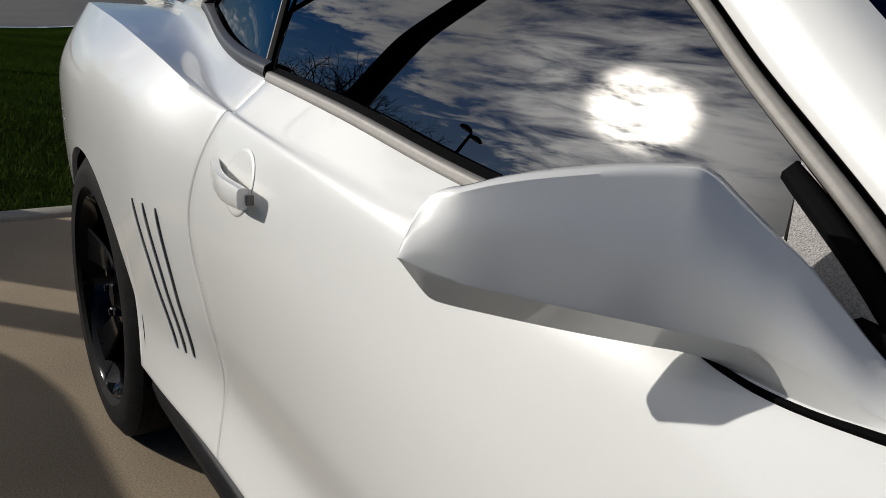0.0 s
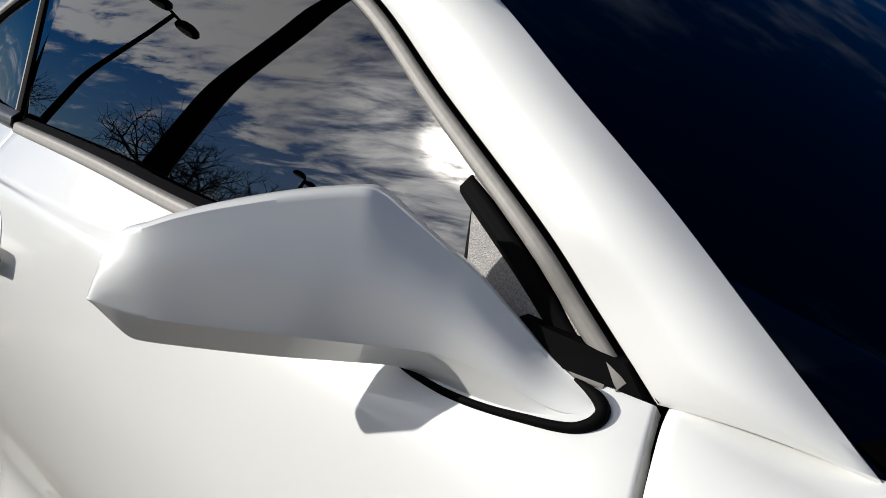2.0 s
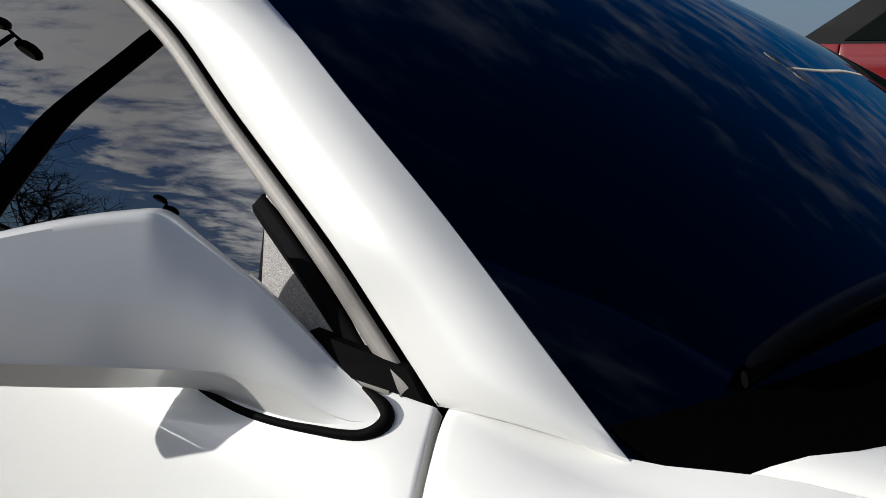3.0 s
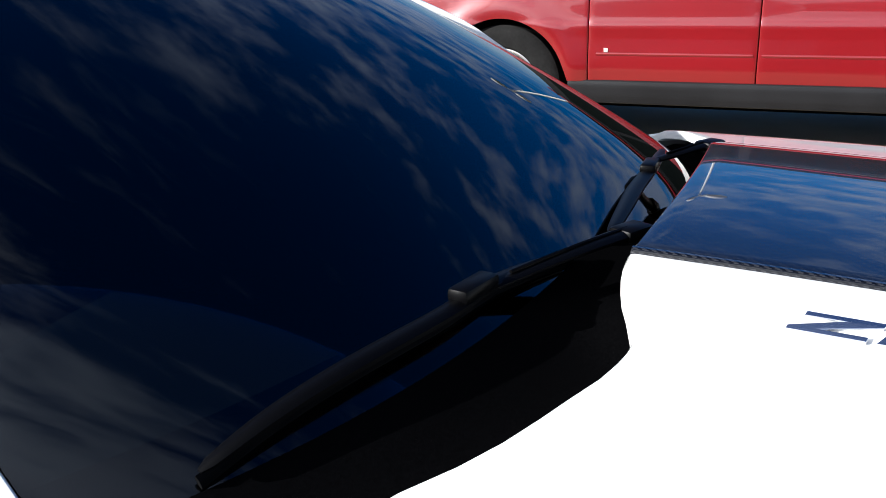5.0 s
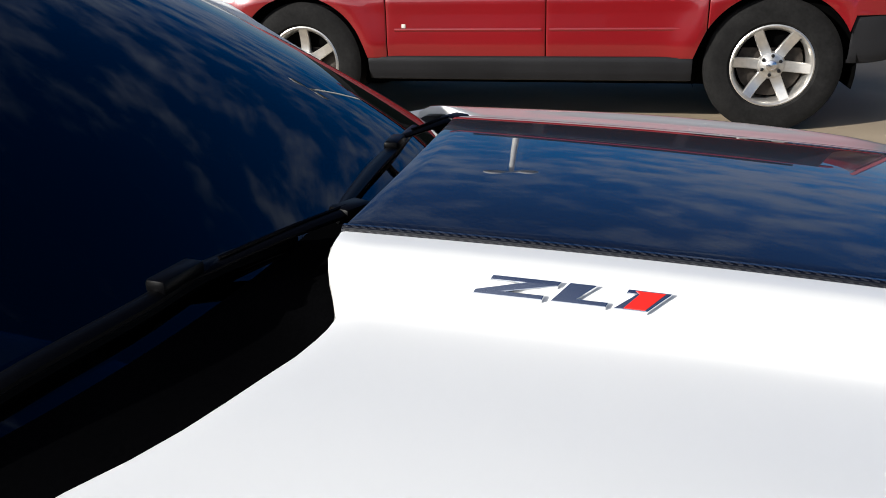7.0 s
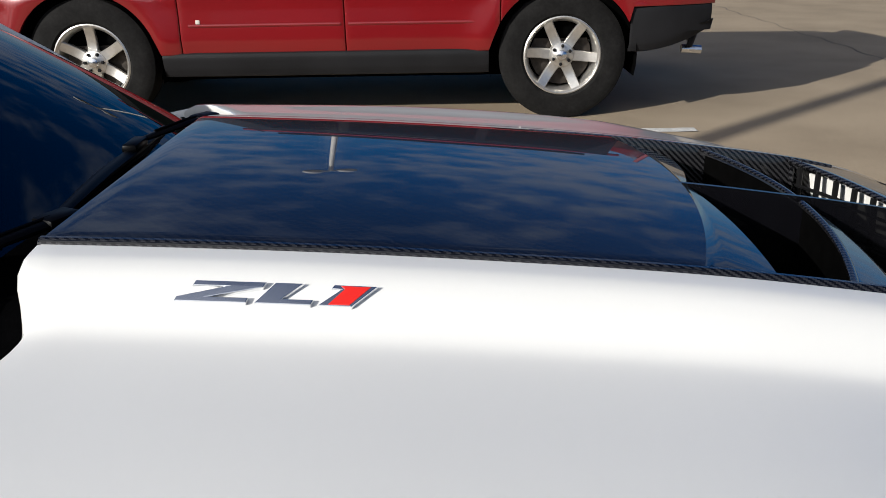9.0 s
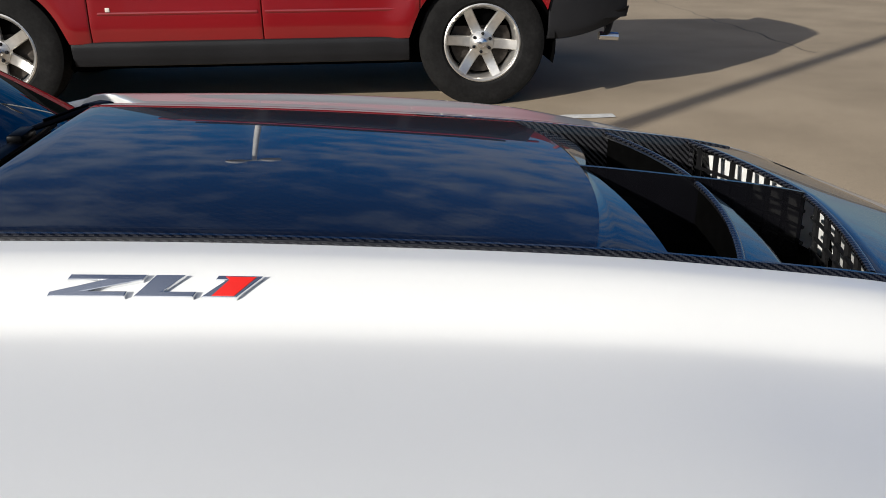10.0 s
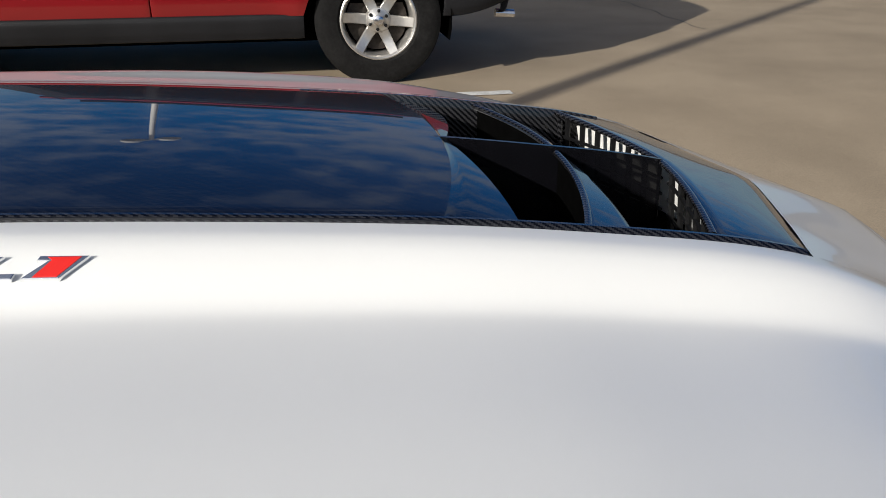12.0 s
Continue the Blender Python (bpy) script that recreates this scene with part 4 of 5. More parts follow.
for s in (-1, 1):
    part("windscreen_pillar", sheet("windscreen_pillar", pillar(s), 90, 12, PAINT, th=0.02, roll=0.003, face=(0, s, 0.4), edge=0.02), car, "glossy white raked pillar and roof rail")
    strip("pillar_gap_seal", s, PIL_IN, ((0.000, -0.002), (-0.007, 0.0015), (0.000, 0.004)), RUBBER, 0.0, 0.99, "black rubber seal along the pillar")
    strip("frame_trim", s, PIL_IN, ((0.000, 0.004), (0.003, 0.0055), (0.0035, 0.012), (0.002, 0.0175), (-0.002, 0.0195)), TRIM, 0.035, 0.99, "satin grey strip round the side window")
    strip("glass_channel", s, PIL_IN, ((-0.002, 0.0193), (-0.006, 0.0205), (-0.014, 0.0215)), RUBBER, 0.02, 0.99, "black window channel")
    # thick black run seal ahead of the moving glass
    strip("run_seal", s, PIL_IN, ((-0.012, 0.0195), (-0.004, 0.0225), (-0.004, 0.036), (-0.010, 0.041), (-0.022, 0.043)), RUBBER, 0.035, 0.252, "black run seal beside the mirror")

    # side glass, curved; front edge stops at the sail panel
    def side_glass(u, v, s=s):
        lo_x0, lo_x1 = -0.56, 0.443
        x = lo_x0 + (lo_x1 - lo_x0) * u
        z0 = RAIL[0][1](x) + 0.012
        # top along the pillar line
        zt = rail_z(x)
        z = z0 + (max(zt - 0.0125, z0 + 0.03) - z0) * v
        xx = x - 0.15 * (z - z0) * u ** 4
        return (xx, s * (GLASS_Y(z) - 0.024 + 0.004 * (0.43 - xx)), z)
    g = part("side_glass", sheet("side_glass", side_glass, 40, 22, GLASS_SIDE, th=0.003, roll=0.0, face=(0, s, 0.4), edge=0.01), car, "dark curved side window mirroring cloudy sky")
    g.visible_shadow = False

    def quarter_glass(u, v, s=s):
        x = -0.58 - 0.575 * u
        z0 = RAIL[0][1](x) + 0.014
        zt = max(rail_z(x) - 0.0125, z0 + 0.004)
        y0, yt = RAIL[0][0](x) - 0.017, 0.690 + 0.040 * u
        return (x, s * (y0 + (yt - y0) * v), z0 + (zt - z0) * v)
    g = part("quarter_glass", sheet("quarter_glass", quarter_glass, 24, 18, GLASS_SIDE, th=0.003, roll=0.0, face=(0, s, 0.4), edge=0.01), car, "small dark rear side window")
    g.visible_shadow = False
    # black bar between door glass and rear glass
    pts = [(-0.573 - 0.075 * k / 6, s * (0.819 - 0.111 * k / 6), 1.045 + 0.265 * k / 6) for k in range(7)]
    part("window_bar", tube("window_bar", pts, 0.010, RUBBER, seg=8, flat=0.6, up=(0, 1, 0)), car, "black upright bar between the side windows")
    pts = [(-0.588 - 0.075 * k / 6, s * (0.820 - 0.111 * k / 6), 1.045 + 0.265 * k / 6) for k in range(7)]
    part("window_bar_edge", tube("window_bar_edge", pts, 0.0022, TRIM, seg=6, up=(0, 1, 0)), car)
    # black moulding round the rear side glass
    def qtrim(u, v, s=s):
        x = -0.538 - 0.640 * u
        z = RAIL[0][1](x)
        prof = ((0.001, -0.002), (0.005, 0.004), (0.002, 0.018), (-0.012, 0.026))
        k = v * 3
        i = min(int(k), 2)
        f = k - i
        a, b = (prof[i][c] + (prof[i + 1][c] - prof[i][c]) * f for c in (0, 1))
        return (x, s * (RAIL[0][0](x) + a), z + b)
    part("quarter_trim", sheet("quarter_trim", qtrim, 30, 9, SATIN_BLACK, th=0.002, roll=0.0003, face=(0, s, 0.4), sharp=60), car, "black moulding under the rear side window")

    # grained sail panel ahead of the glass
    V = [(0.424, s * 0.793, 1.100), (0.447, s * 0.829, 0.985), (0.598, s * 0.824, 0.970), (0.555, s * 0.810, 1.008)]
    V += [(x, y - s * 0.012, z) for x, y, z in V]
    F = [(0, 1, 2, 3), (7, 6, 5, 4), (0, 4, 5, 1), (1, 5, 6, 2), (2, 6, 7, 3), (3, 7, 4, 0)]
    part("sail_panel", mesh_of("sail_panel", V, F, SAIL, smooth=False), car, "grained dark plastic triangle glittering in the sun")
    V = [(0.50, s * 0.842, 0.970), (0.614, s * 0.832, 0.962), (0.596, s * 0.828, 0.981), (0.51, s * 0.835, 0.993)]
    V += [(x, y - s * 0.01, z) for x, y, z in V]
    part("frame_foot", mesh_of("frame_foot", V, F, RUBBER, smooth=False), car, "black foot of the window frame")


def roof(u, v):
    t = 0.535 + 0.305 * u
    a = along(PIL_OUT, t)
    k = v * 2 - 1
    return (a.x + 0.07 * (1 - k * k) * (1 - u), a.y * k, a.z + 0.030 * (1 - k * k))


part("roof", sheet("roof", roof, 30, 24, PAINT, th=0.02, roll=0.002), car, "white steel roof")


# windscreen
def shield(u, v):
    """u across, v up."""
    k = u * 2 - 1
    a = Vector((0.757, 0.808, 0.950)) * ((1 - v) * (1 - 2 * v)) + Vector((0.545, 0.765, 1.110)) * (4 * v * (1 - v)) + Vector((0.250, 0.676, 1.284)) * (v * (2 * v - 1))
    low = min(1.0, max(0.0, 1.0 - v))
    bow = (1 - abs(k) ** (2.2 + 1.6 * low * low))
    x = a.x + bow * (0.197 * (1 - v) + 0.13 * v)
    z = a.z + bow * (0.042 * (1 - v) + 0.035 * v) - 0.004
    return (x, a.y * k * 0.995, z)


g = part("windscreen", sheet("windscreen", lambda u, v: shield(u, -0.13 + 1.27 * v), 48, 30, GLASS_SHIELD, th=0.004, roll=0.0, edge=0.01), car, "curved laminated windscreen mirroring blue sky")
g.visible_shadow = False


def frit(u, v):
    x, y, z = shield(u, -0.12 + 0.295 * v)
    return (x, y, z - 0.006)


part("screen_band", sheet("screen_band", frit, 48, 8, BLACK_MATT, th=0.001, roll=0.0), car, "black printed band at the foot of the screen")


# cowl: black tray between screen and hood
def cowl(u, v):
    k = u * 2 - 1
    # the tray covers the foot of the glass up to the parked blade, and stays low past the middle
    near = min(1.0, max(0.0, (0.10 - k) / 0.25))
    near = near * near * (3 - 2 * near)
    a = shield(u, -0.11 + 0.165 * near)
    y = k * 0.80
    b_x = REAR(max(0.30, abs(y))) if abs(y) > 0.30 else 1.03
    b = (b_x + 0.03, y, top_z(b_x, max(abs(y), 0.345)) - 0.030)
    t = v
    x = a[0] + (b[0] - a[0]) * t
    z0 = a[2] - 0.008 + 0.013 * near
    z = z0 + (b[2] - z0) * t - (0.022 - 0.014 * near) * math.sin(math.pi * t)
    return (x, a[1] + (b[1] - a[1]) * t, z)


part("cowl_tray", sheet("cowl_tray", cowl, 60, 14, COWL_M, th=0.004, roll=0.0, face=(0, 0, 1)), car, "black plastic tray at the foot of the windscreen")

# ---- wipers ----
def bend(points, n):
    return [along(points, i / n) for i in range(n + 1)]


def wiper(arm, blade, clip_at):
    """A broad flat arm over a beam blade; both given as points on their way."""
    path = bend(arm, 16)
    w = part("wiper", tube("wiper", path, [0.015 - 0.006 * i / 16 for i in range(17)], WIPER_M, seg=14, flat=0.42, sharp=35), car, "black wiper arm and blade at rest")
    part("arm_cap", block("arm_cap", (0.046, 0.034, 0.016), WIPER_M, arm[0], bevel=0.006, rot=Matrix.Rotation(math.atan2(arm[1][1] - arm[0][1], arm[1][0] - arm[0][0]), 3, "Z")), w)
    part("arm_rib", tube("arm_rib", [q + Vector((0, 0, 0.0062)) for q in path[1:14]], 0.0022, WIPER_M, seg=6), w, "raised rib along the arm")
    line = bend(blade, 24)
    fat = [0.003 + 0.0095 * math.sin(math.pi * min(1.0, max(0.02, i / 24))) ** 0.4 for i in range(25)]
    part("blade_spine", tube("blade_spine", line, fat, WIPER_M, seg=10, flat=0.5, sharp=35), w, "black curved beam blade")
    part("blade_rubber", tube("blade_rubber", [q - Vector((0.002, 0, 0.010)) for q in line], 0.003, RUBBER, seg=6, flat=2.4), w)
    d = along(blade, clip_at + 0.02) - along(blade, clip_at - 0.02)
    part("blade_clip", block("blade_clip", (0.062, 0.024, 0.016), WIPER_M, tuple(along(blade, clip_at) + Vector((0, 0, 0.007))), bevel=0.005, rot=Matrix.Rotation(math.atan2(d.y, d.x), 3, "Z")), w)


wiper(((0.990, -0.207, 1.045), (0.958, -0.272, 1.044), (0.925, -0.336, 1.040), (0.884, -0.417, 1.033)), ((0.930, -0.230, 1.021), (0.897, -0.373, 1.036), (0.877, -0.478, 1.033), (0.843, -0.590, 1.026), (0.817, -0.664, 1.014), (0.796, -0.725, 0.997)), 0.30)
wiper(((1.004, 0.325, 1.042), (0.985, 0.292, 1.042), (0.962, 0.255, 1.038), (0.934, 0.223, 1.032)), ((0.918, 0.370, 1.018), (0.930, 0.223, 1.022), (0.936, 0.076, 1.024), (0.944, -0.030, 1.024), (0.953, -0.150, 1.022)), 0.30)


# ---- nose, tail and floor of the car ----
def nose_cap(u, v):
    y = -0.90 + 1.80 * u
    a = abs(y)
    x0 = NOSE(a) - 0.032
    z0 = top_z(x0, a) - 0.006
    if v < 0.3:
        t = v / 0.3
        return (x0 + 0.030 * math.sin(t * math.pi / 2), y, z0 - 0.07 * t * t)
    t = (v - 0.3) / 0.7
    return (x0 + 0.030 + 0.03 * math.sin(t * math.pi), y, z0 - 0.07 - (z0 - 0.07 - 0.22) * t)


part("front_bumper", sheet("front_bumper", nose_cap, 50, 20, PAINT, th=0.02, roll=0.002, face=(1, 0, 0.3), edge=0.01), car, "white front bumper")
part("grille", block("grille", (0.03, 1.1, 0.10), BLACK_MATT, (2.378, 0, 0.66), bevel=0.02), car, "black slim grille")


def tail(u, v):
    y = -0.80 + 1.6 * u
    a = abs(y)
    x = -2.42 + 0.10 * (a / 0.8) ** 3
    return (x - 0.02 * math.sin(v * 3.1), y, 1.04 - 0.78 * v)


part("rear_bumper", sheet("rear_bumper", tail, 24, 16, PAINT, th=0.02, roll=0.004, face=(-1, 0, 0)), car, "white rear bumper")


def deck(u, v):
    k = v * 2 - 1
    x = -2.40 + 1.05 * u
    y = (RAIL[0][0](x) - 0.004) * k
    return (x, y, RAIL[0][1](x) + 0.012 * (1 - k * k) - 0.012)


part("boot_lid", sheet("boot_lid", deck, 16, 20, PAINT, th=0.02, roll=0.003), car, "white boot lid")


def back_glass(u, v):
    k = v * 2 - 1
    a, b = Vector((-1.70, 0.63, 1.118)), Vector((-0.86, 0.575, 1.30))
    p = a.lerp(b, u)
    return (p.x, p.y * k, p.z + 0.03 * (1 - k * k))


part("rear_window", sheet("rear_window", back_glass, 10, 16, GLASS_DARK, th=0.004, roll=0), car, "dark sloping rear window")
part("underfloor", block("underfloor", (4.5, 1.5, 0.06), BLACK_MATT, (-0.05, 0, 0.22), bevel=0.01), car)
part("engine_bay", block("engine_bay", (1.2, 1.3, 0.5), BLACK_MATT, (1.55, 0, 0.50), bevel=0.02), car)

# ---- cabin ----
part("cabin_tub", block("cabin_tub", (2.0, 1.40, 0.5), INTERIOR, (-0.35, 0, 0.50), bevel=0.05), car)


def dash(u, v):
    k = u * 2 - 1
    x = 0.30 + 0.62 * v - 0.16 * k * k * v
    return (x, 0.74 * k, 0.880 + 0.05 * (1 - abs(k) ** 3) * (1 - 0.3 * v) + 0.02 * math.sin(3.1 * v))


part("dashboard", sheet("dashboard", dash, 30, 14, DASH_M, th=0.03, roll=0.01), car, "black soft dashboard")
for i in range(6):
    y = -0.045 + 0.042 * i
    me = block("vent_slot", (0.062, 0.030, 0.010), BLACK_MATT, (0.69, y, 0.960), bevel=0.003)
    slot_ob = part("vent_slot", me, car, "dark slot of the screen vent")
    part("vent_slat", block("vent_slat", (0.062, 0.004, 0.012), INTERIOR_LIGHT, (0.69, y - 0.019, 0.962), bevel=0.001), slot_ob, "grey slat of the screen vent")
part("interior_mirror", block("interior_mirror", (0.03, 0.24, 0.065), BLACK_GLOSS, (0.22, 0.0, 1.265), bevel=0.012), car, "black interior mirror")
part("mirror_stem", tube("mirror_stem", [(0.235, 0, 1.29), (0.285, 0, 1.345)], 0.010, BLACK, seg=8), car)
for y in (-0.37, 0.37):
    seat = part("seat", block("seat", (0.5, 0.5, 0.22), INTERIOR, (-0.25, y, 0.62), bevel=0.06), car, "black bucket seat")
    part("seat_back", block("seat_back", (0.16, 0.50, 0.62), INTERIOR, (-0.56, y, 0.95), bevel=0.06, rot=Matrix.Rotation(radians(0), 3, "Y"), taper=0.8), seat)
    part("headrest", block("headrest", (0.10, 0.27, 0.17), INTERIOR, (-0.62, y, 1.22), bevel=0.045), seat)
# steering wheel on the left
V = [(0.14 + 0.06 * math.cos(a), 0.37 + 0.18 * math.sin(a), 0.93 + 0.17 * math.cos(a)) for a in [2 * math.pi * i / 32 for i in range(33)]]
part("steering_wheel", tube("steering_wheel", V, 0.016, INTERIOR, seg=8, up=(1, 0, 0.3)), car, "black steering wheel")


# ---- door mirrors ----
def mirror(s):
    """Wedge housing on a swept foot; stations run from the outer tip to the foot on the door."""
    # along, outward offset, height
    T = ((-0.096, 0.008, 0.9985), (-0.091, -0.003, 1.020), (-0.083, -0.008, 1.037), (-0.072, -0.006, 1.047), (-0.053, 0.002, 1.0525), (-0.028, -0.001, 1.061), (0.010, -0.008, 1.070), (0.070, -0.021, 1.079), (0.106, -0.029, 1.081), (0.118, -0.031, 1.0765), (0.135, -0.033, 1.0635), (0.165, -0.034, 1.040), (0.182, -0.033, 1.028), (0.211, -0.028, 1.001), (0.245, -0.016, 0.971), (0.265, -0.002, 0.960), (0.277, 0.012, 0.953))
    M = ((-0.096, 0.009, 0.9975), (-0.060, 0.010, 1.018), (0.0, 0.004, 1.025), (0.07, -0.006, 1.028), (0.13, -0.012, 1.018), (0.178, -0.013, 1.000), (0.206, -0.008, 0.981), (0.246, 0.004, 0.952), (0.277, 0.015, 0.951))
    B = ((-0.096, 0.010, 0.997), (-0.057, 0.010, 0.987), (-0.004, 0.006, 0.982), (0.06, 0.0, 0.9775), (0.10, -0.006, 0.974), (0.16, -0.010, 0.970), (0.20, -0.004, 0.960), (0.245, 0.008, 0.944), (0.265, 0.017, 0.943), (0.277, 0.017, 0.950))
    U = ((-0.096, 0.008, 0.9962), (-0.088, -0.002, 0.980), (-0.075, -0.012, 0.960), (-0.036, -0.017, 0.9555), (0.03, -0.022, 0.952), (0.10, -0.031, 0.949), (0.128, -0.047, 0.942), (0.158, -0.036, 0.938), (0.181, -0.022, 0.936), (0.202, -0.010, 0.9355), (0.222, 0.001, 0.937), (0.241, 0.010, 0.938), (0.256, 0.017, 0.940), (0.268, 0.020, 0.943), (0.277, 0.018, 0.949))
    st = [-0.096 + 0.373 * i / 150 for i in range(151)]

    def eased(L, c, width):
        """Values along the stations, blended over a little width so that the skin has no ripples."""
        f = curve(*[(q[0], q[c]) for q in L])
        v = np.array([f(a) for a in st])
        k = np.exp(-0.5 * (np.arange(-30, 31) * 0.373 / 150 / width) ** 2)
        pad = np.concatenate([2 * v[0] - v[30:0:-1], v, 2 * v[-1] - v[-2:-32:-1]])
        return np.convolve(pad, k / k.sum(), mode="valid")
    line = {k: (eased(L, 1, v), eased(L, 2, w)) for k, L, v, w in (("T", T, 0.007, 0.003), ("M", M, 0.012, 0.012), ("B", B, 0.010, 0.010), ("U", U, 0.006, 0.004))}
    deep = curve((-0.096, 0.03), (-0.08, 0.4), (-0.05, 0.8), (0.0, 1.0), (0.11, 1.0), (0.14, 0.7), (0.20, 0.4), (0.277, 0.15))

    def world(a, o, z):
        x, y = 0.352 + 0.821 * a + 0.571 * o, 0.991 - 0.571 * a + 0.821 * o
        return (x, s * y, z)
    V, F = [], []
    for i, a in enumerate(st):
        g = {k: (float(fo[i]), float(fz[i])) for k, (fo, fz) in line.items()}
        k = deep(a)
        (to, tz), (mo, mz), (bo, bz), (uo, uz) = g["T"], g["M"], g["B"], g["U"]
        tz = max(tz, uz + 0.003)
        h = max(tz - bz, 0.001)
        e = min(0.005, h * 0.1)
        ring = [(to - 0.037 * k, tz - 0.030 * k), (to - 0.033 * k, tz - 0.006 * k), (to - 0.024 * k, tz + 0.001 * k), (to - 0.009 * k, tz + 0.0018 * k), (to - 0.0030 * k, tz + 0.0006 * k),
                (to + 0.0003, tz - e * 0.4), (to + (mo - to) * 0.10, tz - e), (to + (mo - to) * 0.55, tz + (mz - tz) * 0.5), (mo, mz), (mo + (bo - mo) * 0.55, mz + (bz - mz) * 0.5), (bo + 0.0003, bz + e * 0.5), (bo, bz),
                (bo + (uo - bo) * 0.5, bz + (uz - bz) * 0.5), (uo, uz), (uo - 0.008 * k, uz - 0.0003 * k), (uo - 0.018 * k, uz + 0.005 * k), (to - 0.038 * k, uz + 0.022 * k)]
        m = len(ring)
        V += [world(a, o, z) for o, z in ring]
    for i in range(len(st) - 1):
        for k in range(m):
            F.append((i * m + k, i * m + (k + 1) % m, (i + 1) * m + (k + 1) % m, (i + 1) * m + k))
    F += [tuple(range(m)), tuple((len(st) - 1) * m + k for k in range(m))]
    me = mesh_of("mirror", V, F, PAINT, sharp=32)
    bm = bmesh.new()
    bm.from_mesh(me)
    bmesh.ops.recalc_face_normals(bm, faces=bm.faces)
    bm.to_mesh(me)
    bm.free()
    me.shade_smooth()
    me.set_sharp_from_angle(angle=radians(34))
    mir = part("door_mirror", me, car, "white wedge-shaped door mirror on a swept foot")
    # black gasket between foot and door
    loop = [(0.424, 0.874, 0.940), (0.445, 0.873, 0.937), (0.470, 0.8725, 0.934), (0.495, 0.871, 0.933), (0.520, 0.868, 0.933), (0.545, 0.865, 0.935), (0.568, 0.862, 0.937), (0.584, 0.858, 0.940), (0.594, 0.852, 0.946), (0.595, 0.846, 0.952), (0.588, 0.842, 0.957), (0.577, 0.839, 0.960), (0.564, 0.836, 0.962)]
    n = 48
    pts = [along(loop, i / n) for i in range(n + 1)]
    rad = curve((0.0, 0.0006), (0.08, 0.0028), (0.3, 0.0034), (0.55, 0.004), (0.72, 0.0055), (0.82, 0.005), (1.0, 0.0012))
    part("mirror_gasket", tube("mirror_gasket", [(p.x, s * (p.y + 0.0015), p.z) for p in pts], [rad(i / n) for i in range(n + 1)], RUBBER, seg=12, flat=0.9, up=(0, 1, 0)), mir, "black rubber gasket round the foot")
    part("mirror_glass", block("mirror_glass", (0.004, 0.12, 0.055), CHROME, (0.330, s * 0.935, 1.014), bevel=0.001, rot=Matrix.Rotation(s * radians(55), 3, "Z")), mir, "mirror glass facing the rear")


for s in (-1, 1):
    mirror(s)


# ---- wheels ----
def tyre_mesh(R, r, width):
    h = width / 2
    prof = [(r, -h * 0.86), (r + 0.02, -h * 0.98), ((R + r) / 2, -h), (R - 0.03, -h * 0.96), (R - 0.008, -h * 0.86)]
    for k in range(9):
        x = -0.80 + 1.6 * k / 8
        prof += [(R - 0.001, h * (x - 0.03)), (R, h * x), (R, h * (x + 0.10)), (R - 0.006, h * (x + 0.12))] if k < 8 else []
    prof += [(R, h * 0.78), (R - 0.008, h * 0.86), (R - 0.03, h * 0.96), ((R + r) / 2, h), (r + 0.02, h * 0.98), (r, h * 0.86)]
    return lathe("tyre", prof, TYRE, seg=72, sharp=25)


